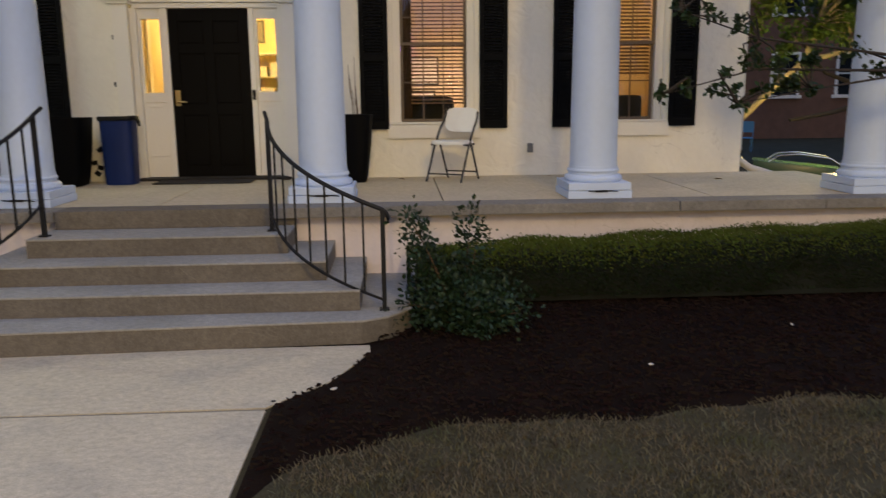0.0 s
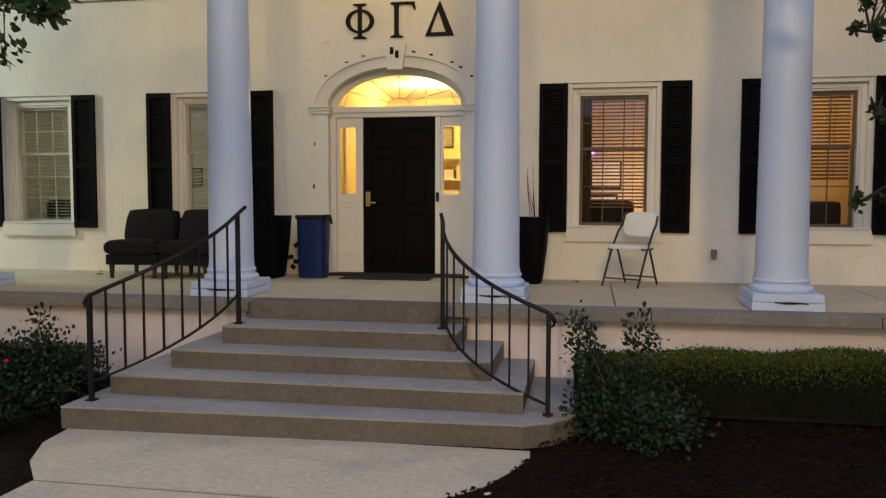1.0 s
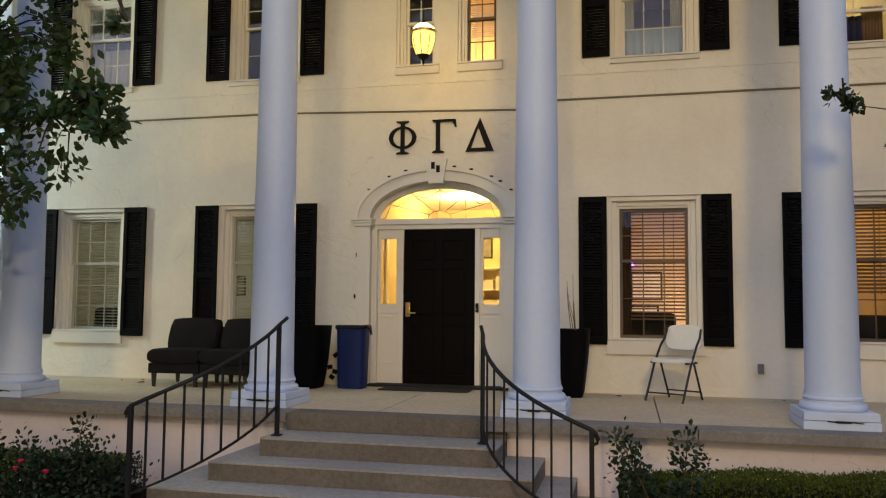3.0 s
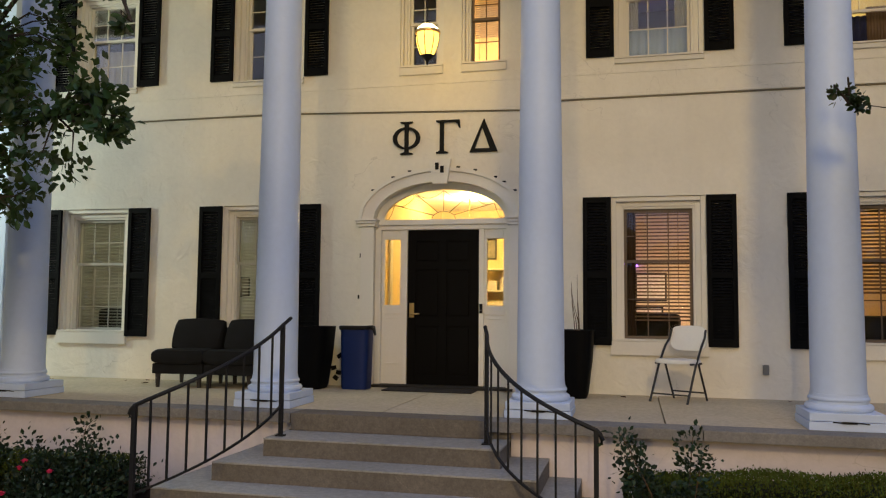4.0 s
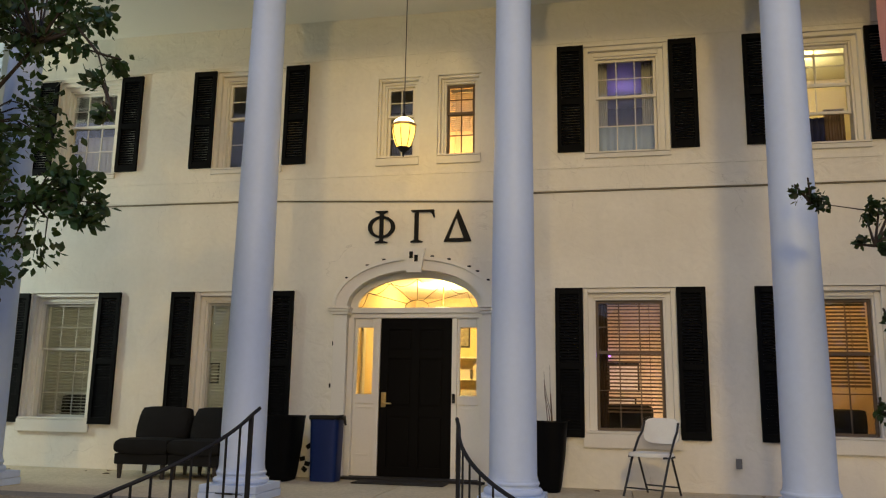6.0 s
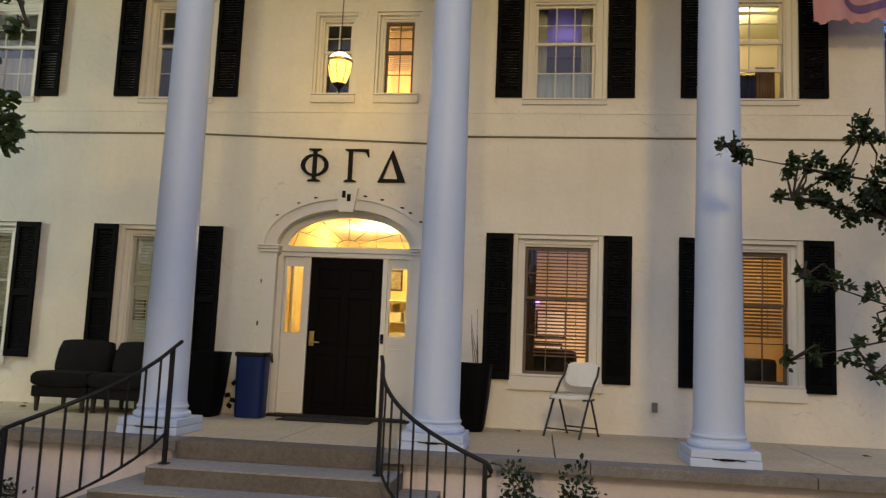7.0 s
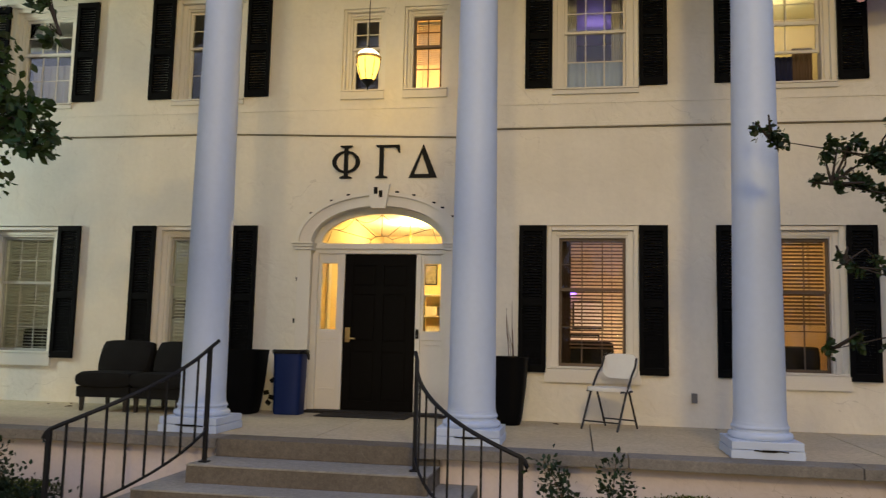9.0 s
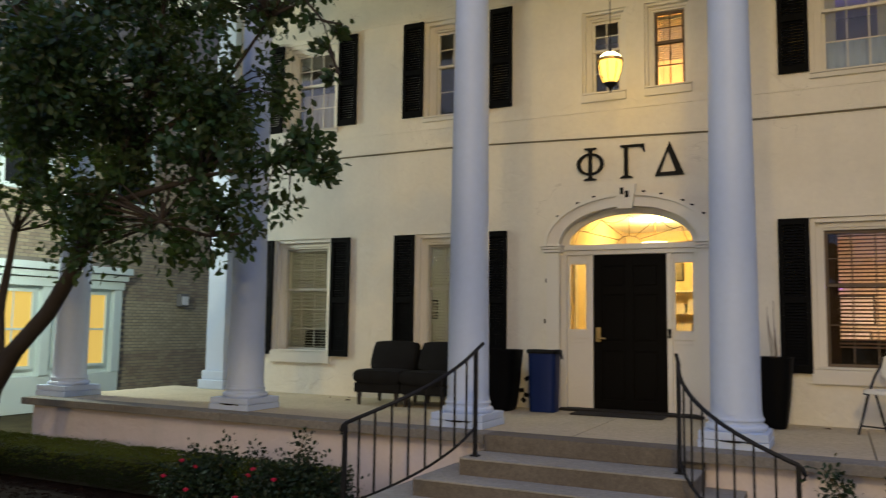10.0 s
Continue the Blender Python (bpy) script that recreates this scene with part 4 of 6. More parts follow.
# small pale stones and litter on the mulch
for k, (x, yy) in enumerate(((3.93, -5.02), (1.86, -5.30), (5.3, -4.2))):
    bm = bmesh.new()
    bmesh.ops.create_icosphere(bm, subdivisions=2, radius=0.022)
    for q in bm.verts:
        q.co = Vector((q.co.x * (0.9 + 0.3 * (k % 2)), q.co.y * 0.55, q.co.z * 0.4)) * (1 + 0.2 * noise.noise(q.co * 30 + Vector((k, 0, 0))))
    ob = tagged(new("pebble", mesh_of("pebble", bm, STONE, True)), "small pale pebble lying on the dark mulch", "pebble", "pebbles on the mulch")
    ob.matrix_basis = pose(x, yy, 0.052, 0, 0, 37 * k)

# ---- plants ----


def leaf_mesh(name, places, normals, sizes, material, seed=1, slim=0.55):
    """Many small pointed, folded leaves."""
    r = np.random.default_rng(seed)
    n = len(places)
    d = normals + r.normal(0, 0.6, (n, 3))
    d /= np.linalg.norm(d, axis=1)[:, None] + 1e-9
    side = np.cross(d, r.normal(0, 1, (n, 3)))
    side /= np.linalg.norm(side, axis=1)[:, None] + 1e-9
    up = np.cross(side, d)
    s = sizes[:, None]
    base, tip = places, places + d * s
    mid = places + d * s * 0.45
    a = mid + side * s * slim * 0.5 + up * s * 0.08
    b = mid - side * s * slim * 0.5 + up * s * 0.08
    q = places + d * s * 0.75
    a2 = q + side * s * slim * 0.33 + up * s * 0.03
    b2 = q - side * s * slim * 0.33 + up * s * 0.03
    verts = np.stack([base, a, a2, tip, b2, b], 1).reshape(-1, 3)
    k = np.arange(n)[:, None] * 6
    f1 = np.concatenate([k, k + 1, k + 2, k + 3], 1)
    f2 = np.concatenate([k, k + 3, k + 4, k + 5], 1)
    faces = np.concatenate([f1, f2]).tolist()
    me = bpy.data.meshes.new(name)
    me.from_pydata(verts.tolist(), [], faces)
    me.materials.append(material)
    return me


def hedge(x0, x1, y0, y1, z1, label, seed, count, slope=0.0):
    h = thing("hedge", label, "hedge")
    bend = 0.17
    r = np.random.default_rng(seed)
    shade_core = bmesh.new()
    # dark box that stands for the shade inside the hedge
    box(shade_core, x0 + 0.06, x1 - 0.06, y0 + 0.15, y1 - 0.05, 0.02, z1 - 0.03, bevel=0.13)
    for q in shade_core.verts:
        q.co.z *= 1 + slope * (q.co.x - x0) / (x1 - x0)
    part("shade_core", shade_core, CORE, h)
    u = r.uniform(0, 1, count)
    face = r.choice([0, 1, 2], count, p=[0.62, 0.31, 0.07])
    x = r.uniform(x0, x1, count)
    yy = np.where(face == 0, y0 + (y1 - y0) * u, np.where(face == 1, y0 + r.normal(0.02, 0.02, count), y1))
    z = np.where(face == 0, z1 + r.normal(0, 0.015, count), 0.08 + (z1 - 0.08) * u)
    x = np.where(face == 2, np.where(r.random(count) < 0.5, x0, x1), x)
    yy = np.where(face == 2, y0 + (y1 - y0) * r.random(count), yy)
    wob = np.array([noise.noise((a * 2.2, b * 2.2, c * 2.2)) for a, b, c in zip(x, yy, z)])
    nrm = np.stack([np.zeros(count), np.where(face == 1, -1.0, 0.0), np.where(face == 0, 1.0, 0.25)], 1)
    z = z + np.where(face == 0, wob * 0.035, 0)
    # round the upper edges
    for edge_y, way in ((y0, 1.0), (y1, -1.0)):
        inset = bend - (yy - edge_y) * way
        drop = np.where((face == 0) & (inset > 0), bend - np.sqrt(np.maximum(bend ** 2 - np.clip(inset, 0, bend) ** 2, 0)), 0)
        z = z - drop
    up_front = np.clip((z - (z1 - bend)) / bend, 0, 1)
    yy = yy + np.where(face == 1, bend * (1 - np.sqrt(np.maximum(1 - up_front ** 2, 0))), 0)
    yy = yy + np.where(face == 1, wob * 0.08 + 0.16 * (1 - z / z1) ** 1.5, 0)
    z = z * (1 + slope * (x - x0) / (x1 - x0))
    sizes = r.uniform(0.014, 0.027, count)
    # front and ends take the dark leaf, the top its lit copy
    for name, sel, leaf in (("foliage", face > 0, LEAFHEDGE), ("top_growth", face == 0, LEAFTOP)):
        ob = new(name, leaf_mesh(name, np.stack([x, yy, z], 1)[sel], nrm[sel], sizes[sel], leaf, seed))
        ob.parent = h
    return h


hedge(2.35, 8.6, -3.45, -2.80, 0.475, "low clipped green hedge along the porch wall", 3, 66000, 0.46)
hedge(-9.0, -2.15, -3.95, -3.10, 0.42, "low clipped green hedge along the porch wall", 4, 56000)


def shrub(label, xyz, rad, height, seed, sprigs, count, roses=0):
    s = thing("rose_bush", label, "bush", xyz)
    r = np.random.default_rng(seed)
    stems = bmesh.new()
    places, normals = [], []
    tops = []
    for k in range(34 + len(sprigs)):
        if k < 34:
            a, q = r.uniform(0, 6.28), math.sqrt(r.uniform(0.03, 1))
            end = Vector((rad * q * math.cos(a), rad * q * math.sin(a), height * (1.0 - 0.55 * q * q) * r.uniform(0.75, 1.05)))
        else:
            end = Vector(sprigs[k - 34])
        start = Vector((end.x * 0.15, end.y * 0.15, 0.0))
        bend = Vector((end.x * 0.45, end.y * 0.45, end.z * 0.6))
        pts = [start.lerp(bend, t).lerp(bend.lerp(end, t), t) for t in (0, 0.2, 0.4, 0.6, 0.8, 1)]
        tube(stems, pts, 0.008, 5, 0.003)
        tops.append(end)
        m = count // 34 if k < 34 else 190
        t = r.uniform(0.3 if k < 34 else 0.35, 1.02, m)
        for tt in t:
            tt = min(tt, 1.0)
            p = start.lerp(bend, tt).lerp(bend.lerp(end, tt), tt)
            spread = 0.13 if k < 34 else 0.085
            o = Vector(r.normal(0, spread * 0.6, 3))
            places.append(p + o)
            normals.append(o.normalized() + Vector((0, 0, 0.3)))
    tagged(part("stem_growth", stems, TWIG, s), "", "", "", "stuff")
    places, normals = np.array(places), np.array(normals)
    places[:, 2] = np.maximum(places[:, 2], 0.02)
    ob = new("foliage", leaf_mesh("foliage", places, normals, r.uniform(0.03, 0.06, len(places)), LEAFBUSH, seed, 0.62))
    ob.parent = s
    for k in range(roses):
        bm = bmesh.new()
        for j in range(9):
            a = j * 2.4
            rr = 0.012 + 0.003 * j
            vs = [bm.verts.new((0.4 * rr * math.cos(a + w), 0.4 * rr * math.sin(a + w), 0.0)) for w in (-0.6, 0.6)] + [bm.verts.new((rr * math.cos(a + w), rr * math.sin(a + w), 0.034 - 0.0018 * j)) for w in (0.7, -0.7)]
            bm.faces.new(vs)
        rose = part("rose", bm, ROSE, s, "deep pink rose bloom")
        rose.location = sorted(tops[:34], key=lambda q: -q.z + 0.5 * q.y)[k * 3] * 1.04 + Vector((0, -0.05, 0.03))
    return s


shrub("leafy green rose bush at the foot of the steps", (2.76, -3.95, 0.02), 0.50, 0.42, 21, [(-0.44, -0.1, 0.95), (-0.36, -0.15, 0.80), (0.08, 0.1, 0.92), (-0.42, 0.05, 0.68), (0.14, 0.0, 0.80), (-0.30, 0.0, 0.60)], 6200)
shrub("leafy rose bush with a few pink blooms beside the steps", (-2.30, -3.98, 0.02), 0.58, 0.58, 22, [(0.15, 0.0, 0.84), (-0.45, 0.0, 0.66), (0.30, -0.1, 0.70)], 7600, 4)
shrub("leafy rose bush with a few pink blooms in the bed", (-3.25, -3.95, 0.02), 0.52, 0.54, 23, [(0.1, 0.0, 0.68), (-0.3, 0.0, 0.62)], 6400, 4)


# arching grass clump at the corner of the walk
og = thing("ornamental_grass", "arching green grass clump beside the walk", "grass clump", (-1.98, -4.72, 0.02))
r = np.random.default_rng(15)
bm = bmesh.new()
for k in range(170):
    a, reach, h = r.uniform(0, 6.28), r.uniform(0.12, 0.34), r.uniform(0.14, 0.30)
    c, s_ = math.cos(a), math.sin(a)
    prev = None
    for t in (0, 0.35, 0.7, 1.0):
        w = 0.006 * (1 - 0.85 * t)
        p = Vector((c * reach * t, s_ * reach * t, h * (1.9 * t - 1.25 * t * t)))
        row = (bm.verts.new(p + Vector((-s_ * w, c * w, 0))), bm.verts.new(p + Vector((s_ * w, -c * w, 0))))
        if prev:
            bm.faces.new((prev[0], prev[1], row[1], row[0]))
        prev = row
tagged(part("blades", bm, LEAFHEDGE, og), "", "", "", "stuff")


def tree(label, base, trunk, limbs, clumps, leaves, leaf_size, bark, seed, material=LEAF, droop=0.3):
    """A tapered trunk, bent limbs, twigs, and clumps of leaves round the twig ends."""
    t = thing("tree", label, "tree", base)
    r = np.random.default_rng(seed)
    bm = bmesh.new()
    tube(bm, trunk[0], trunk[1], 10, trunk[2])
    part("trunk", bm, bark, t, smooth=True)
    for pts, r0, r1 in limbs:
        bm = bmesh.new()
        tube(bm, pts, r0, 7, r1)
        part("limb", bm, bark, t, smooth=True)
    ends = [Vector(p[-1]) for p, _, _ in limbs] + [Vector(p[len(p) // 2]) for p, _, _ in limbs]
    bm = bmesh.new()
    places, normals = [], []
    total = sum(c[4] for c in clumps)
    for cx, cy, cz, rad, weight in clumps:
        c = Vector((cx, cy, cz))
        near = min(ends, key=lambda e: (e - c).length)
        n_twigs = max(2, int(7 * weight))
        quota = int(leaves * weight / total / n_twigs)
        for _ in range(n_twigs):
            d = Vector(r.normal(0, 1, 3))
            d.z = d.z * 0.75
            d = d.normalized() * rad * r.uniform(0.55, 1.1)
            tip = c + d
            mid = near.lerp(tip, 0.55) + Vector(r.normal(0, 0.06, 3)) + Vector((0, 0, 0.08))
            tube(bm, [near, mid, tip], 0.014, 5, 0.003)
            for _ in range(quota):
                w = r.uniform(0.35, 1.03)
                p = mid.lerp(tip, w) + Vector(r.normal(0, 0.10 * rad / 0.5, 3))
                places.append(p)
                normals.append((d.normalized() * 0.6 + Vector((0, 0, -droop)) + Vector(r.normal(0, 0.4, 3))))
    tagged(part("twig_growth", bm, bark, t), "", "", "", "stuff")
    ob = new("crown", leaf_mesh("crown", np.array(places), np.array(normals), r.uniform(0.6, 1.25, len(places)) * leaf_size, material, seed, 0.62))
    ob.parent = t
    return t


# small tree in front of the porch
rr = np.random.default_rng(77)
clumps = []
for k in range(60):
    d = Vector(rr.normal(0, 1, 3)).normalized()
    q = rr.uniform(0.45, 1.0)
    p = Vector((2.0 + d.x * 2.35 * q, 0.1 + d.y * 1.5 * q, 4.55 + d.z * 1.75 * q))
    if p.x > 3.45 and 4.0 < p.z < 5.1:
        continue
    clumps.append((*p, rr.uniform(0.35, 0.55), 1.0))
clumps += [(3.6, 0, 3.0, 0.4, 1), (4.0, 0, 3.4, 0.42, 1), (3.2, 0.1, 2.75, 0.4, 1), (4.35, 0.1, 3.55, 0.36, 0.8), (2.6, 0, 2.8, 0.45, 1), (1.8, -0.1, 2.75, 0.45, 1), (4.25, 0.05, 5.4, 0.35, 0.7), (3.9, 0, 5.6, 0.4, 0.8),
           (4.62, 0, 4.50, 0.13, 0.14), (4.70, 0.05, 4.75, 0.15, 0.16), (4.50, 0, 5.0, 0.18, 0.2), (4.82, 0, 4.2, 0.09, 0.08), (4.5, 0, 3.75, 0.18, 0.3), (4.55, 0, 3.25, 0.2, 0.3), (1.2, 0.2, 3.2, 0.4, 0.8), (0.4, 0, 3.4, 0.4, 0.8), (2.5, 0, 3.3, 0.5, 1), (3.3, 0, 3.6, 0.5, 1)]
tree("small broad-leaved tree with a leaning trunk before the porch", (-6.55, -4.15, 0.0),
     ([(-0.25, 0, -0.05), (-0.2, 0, 0.5), (0.0, 0, 1.1), (0.35, 0, 1.55), (0.9, 0, 2.0), (1.3, 0, 2.5), (1.55, 0, 3.1)], 0.13, 0.075),
     [([(1.55, 0, 3.1), (1.9, 0.1, 3.8), (2.3, 0.1, 4.6), (2.5, 0.0, 5.6)], 0.07, 0.02), ([(1.4, 0, 2.7), (2.2, -0.2, 3.2), (3.2, -0.1, 3.4), (4.1, 0, 3.5)], 0.05, 0.012),
      ([(0.1, 0, 1.2), (-0.1, 0.1, 2.0), (-0.05, 0.2, 3.0), (0.2, 0.2, 4.2)], 0.08, 0.02), ([(1.9, 0.1, 3.8), (2.9, 0.4, 4.4), (3.8, 0.2, 5.1)], 0.045, 0.012),
      ([(2.0, 0.1, 4.0), (1.3, -0.5, 4.8), (0.9, -0.8, 5.5)], 0.045, 0.012), ([(2.2, -0.2, 3.2), (2.8, -0.2, 2.95), (3.3, 0, 2.8)], 0.025, 0.008), ([(3.8, 0.2, 5.1), (4.3, 0.1, 5.15), (4.6, 0, 4.85), (4.8, 0, 4.3)], 0.016, 0.004)],
     clumps, 21000, 0.102, BARK, 31)

# tree whose branches reach past the right end of the porch
def along(points, rad, weight, step=0.16):
    """Small clumps strung along a branch, growing towards its root."""
    rows = []
    for (xa, za), (xb, zb) in zip(points, points[1:]):
        n = max(1, int(math.hypot(xb - xa, zb - za) / step))
        rows += [(xa + (xb - xa) * k / n, 0.0, za + (zb - za) * k / n) for k in range(n)]
    return [(*p, rad * (0.8 + 0.9 * k / len(rows)), weight * (0.7 + 0.9 * k / len(rows))) for k, p in enumerate(rows)]


LOWBRANCH = ([(-4.18, 3.61), (-3.55, 3.51), (-3.17, 3.42), (-2.6, 3.4)], [(-3.70, 3.23), (-3.36, 3.15), (-2.91, 3.06), (-2.5, 3.1)], [(-3.17, 3.72), (-3.0, 3.88), (-2.85, 4.05)],
             [(-3.64, 2.57), (-3.26, 2.50), (-2.91, 2.34)], [(-3.74, 1.86), (-3.35, 1.95), (-2.91, 2.10), (-2.3, 2.2)], [(-3.07, 1.78), (-2.8, 1.86), (-2.3, 1.95)])
clumps = [c for pts, r_, w_ in zip(LOWBRANCH, (0.11, 0.11, 0.10, 0.075, 0.075, 0.075), (0.34, 0.34, 0.26, 0.15, 0.17, 0.17)) for c in along(pts, r_, w_)]
clumps += [(-3.05, 0, 3.33, 0.16, 0.25), (-2.85, 0, 3.2, 0.18, 0.3), (-2.2, 0, 3.25, 0.42, 1), (-2.25, 0.2, 3.75, 0.35, 0.8), (-1.8, 0, 2.75, 0.35, 0.7), (-1.9, 0.1, 2.2, 0.22, 0.4), (-1.9, 0, 4.4, 0.5, 1)]
rr = np.random.default_rng(78)
for k in range(45):
    d = Vector(rr.normal(0, 1, 3)).normalized()
    q = rr.uniform(0.4, 1.0)
    p = Vector((0.4 + d.x * 2.0 * q, 0.5 + d.y * 1.6 * q, 4.9 + d.z * 1.9 * q))
    clumps.append((*p, rr.uniform(0.4, 0.6), 1.0))
tree("leafy tree with low branches beside the porch", (8.29, -3.1, -0.06),
     ([(0.9, 0.1, -0.05), (0.85, 0.1, 0.8), (0.7, 0.1, 1.8), (0.4, 0.1, 2.9), (0.2, 0.1, 3.9)], 0.15, 0.07),
     [([(0.75, 0.1, 1.5), (-0.1, 0, 1.9), (-1.4, 0, 2.05), (-2.9, 0, 2.08), (-3.72, 0, 1.87)], 0.028, 0.003), ([(0.5, 0.1, 2.5), (-0.8, 0, 3.0), (-2.2, 0, 3.25), (-3.2, 0, 3.42), (-4.15, 0, 3.60)], 0.028, 0.003),
      ([(-0.8, 0, 3.0), (-1.9, 0, 2.95), (-2.9, 0, 3.06), (-3.68, 0, 3.22)], 0.02, 0.004), ([(-2.2, 0, 3.25), (-2.7, 0, 3.7), (-3.1, 0, 3.82)], 0.012, 0.004), ([(-1.4, 0, 2.05), (-2.4, 0, 1.9), (-3.05, 0, 1.79)], 0.012, 0.004), ([(-0.5, 0, 1.95), (-1.8, 0, 2.2), (-2.9, 0, 2.34), (-3.6, 0, 2.57)], 0.018, 0.004), ([(0.2, 0.1, 3.9), (0.0, 0.3, 4.9), (0.3, 0.2, 6.0)], 0.07, 0.02), ([(0.3, 0.1, 3.4), (-0.9, 0.1, 4.2), (-1.9, 0.1, 4.5)], 0.04, 0.01), ([(0.2, 0.1, 3.9), (1.2, 0.5, 4.8)], 0.05, 0.012)],
     clumps, 21000, 0.060, BARK, 32)

# ---- handrails ----


def handrail(label, low, high, count, lean, top_z, foot_z, early):
    """A swept iron rail: from the upper post it runs forward, then curves outward to the lower post."""
    h = thing("handrail", label, "handrail", group="step handrails")
    (lx, ly), (hx, hy) = low, high
    zl, zh = 0.182, 0.670

    def plan(t):
        a = t * math.pi / 2
        return hx + (lx - hx) * ((1 - early) * (1 - math.cos(a)) + early * math.sin(a)), hy + (ly - hy) * math.sin(a)

    def at(t, z0, z1):
        x, yy = plan(t)
        return Vector((x, yy, z0 + (z1 - z0) * t - 0.035 * math.sin(math.pi * t)))

    top = [at(k / 20, *top_z) for k in range(21)]
    d = (top[-1] - top[-2]).normalized()
    curl = [top[-1] + d * 0.03 + Vector((0, 0, -0.015)), top[-1] + d * 0.05 + Vector((0, 0, -0.05)), top[-1] + d * 0.04 + Vector((0, 0, -0.085))]
    head = top[0] + Vector((lean * 0.035, 0.10, 0.065))
    bm = bmesh.new()
    tube(bm, [head] + top + curl, 0.0175, 8)
    part("top_rail", bm, IRON, h, smooth=True)
    bm = bmesh.new()
    tube(bm, [at(k / 20, *foot_z) for k in range(21)], 0.013, 4, square=True)
    part("bottom_rail", bm, IRON, h)
    part("post", boxes((lx - 0.018, lx + 0.018, ly - 0.018, ly + 0.018, zl, top_z[1]), bevel=0.003), IRON, h)
    part("post", boxes((hx - 0.018, hx + 0.018, hy - 0.018, hy + 0.018, zh, top_z[0]), bevel=0.003), IRON, h)
    part("foot", boxes((lx - 0.04, lx + 0.04, ly - 0.04, ly + 0.04, zl, zl + 0.010), bevel=0.002), IRON, h)
    part("foot", boxes((hx - 0.04, hx + 0.04, hy - 0.04, hy + 0.04, zh, zh + 0.010), bevel=0.002), IRON, h)
    for k in range(1, count + 1):
        t = k / (count + 1)
        a, b = at(t, *foot_z), at(t, *top_z)
        part("baluster", boxes((a.x - 0.008, a.x + 0.008, a.y - 0.008, a.y + 0.008, a.z, b.z)), IRON, h)
    return h


handrail("black wrought-iron handrail curving out beside the steps", (-1.55, -4.19), (-0.76, -3.10), 8, 1, (1.69, 1.045), (0.95, 0.33), 0.0)
handrail("black wrought-iron handrail curving out beside the steps", (2.15, -3.95), (1.16, -3.02), 8, -1, (1.63, 0.97), (0.89, 0.26), 0.13)

# ---- porch furniture ----


def cushion(bm, x0, x1, y0, y1, z0, z1, puff=0.02, bevel=0.045):
    box(bm, x0, x1, y0, y1, z0, z1)
    bmesh.ops.subdivide_edges(bm, edges=bm.edges[:], cuts=5, use_grid_fill=True)
    cx, cy, cz = (x0 + x1) / 2, (y0 + y1) / 2, (z0 + z1) / 2
    for v in bm.verts:
        u, w, q = (2 * (v.co.x - cx) / (x1 - x0), 2 * (v.co.y - cy) / (y1 - y0), 2 * (v.co.z - cz) / (z1 - z0))
        v.co.x += (puff * math.copysign(1, u) if abs(u) > 0.99 else 0) * (1 - w * w) * (1 - q * q)
        v.co.y += (puff * math.copysign(1, w) if abs(w) > 0.99 else 0) * (1 - u * u) * (1 - q * q)
        v.co.z += (puff * math.copysign(1, q) if abs(q) > 0.99 else 0) * (1 - u * u) * (1 - w * w)
        r = math.sqrt(max(0, u * u + w * w + q * q) / 3)
        if r > 0.86:
            k = 1 - 0.10 * (r - 0.86) / 0.14
            v.co = Vector((cx + (v.co.x - cx) * k, cy + (v.co.y - cy) * k, cz + (v.co.z - cz) * k))
    return bm


def slipper_chair():
    c = thing("slipper_chair", "charcoal fabric armless chair on short dark legs against the wall", "chair", group="pair of armless chairs")
    part("seat_base", boxes((-0.34, 0.34, -0.36, 0.36, 0.17, 0.30), bevel=0.02), FABRIC, c)
    part("seat_cushion", cushion(bmesh.new(), -0.345, 0.345, -0.385, 0.22, 0.30, 0.47, 0.012), FABRIC, c, smooth=True)
    bm = cushion(bmesh.new(), -0.33, 0.33, -0.08, 0.10, 0.0, 0.42, 0.03)
    bmesh.ops.rotate(bm, verts=bm.verts, cent=(0, 0, 0), matrix=Matrix.Rotation(radians(-22), 3, "X"))
    bmesh.ops.translate(bm, verts=bm.verts, vec=(0, 0.14, 0.44))
    part("back_cushion", bm, FABRIC, c, smooth=True)
    bm = boxes((-0.33, 0.33, 0.0, 0.09, 0.0, 0.50), bevel=0.03)
    bmesh.ops.rotate(bm, verts=bm.verts, cent=(0, 0, 0), matrix=Matrix.Rotation(radians(-20), 3, "X"))
    bmesh.ops.translate(bm, verts=bm.verts, vec=(0, 0.26, 0.28))
    part("backrest", bm, FABRIC, c)
    for x in (-0.28, 0.28):
        for yy in (-0.31, 0.31):
            bm = bmesh.new()
            tube(bm, [(x, yy, 0.175), (x, yy, 0.0)], 0.035, 4, 0.024, square=True)
            part("leg", bm, DARKWOOD, c)
    return c


chair = slipper_chair()
chair.matrix_basis = pose(-3.20, -0.62, P + 0.003, 0, 0, 4)
copy_thing(chair, pose(-2.47, -0.60, P + 0.003, 0, 0, -2))


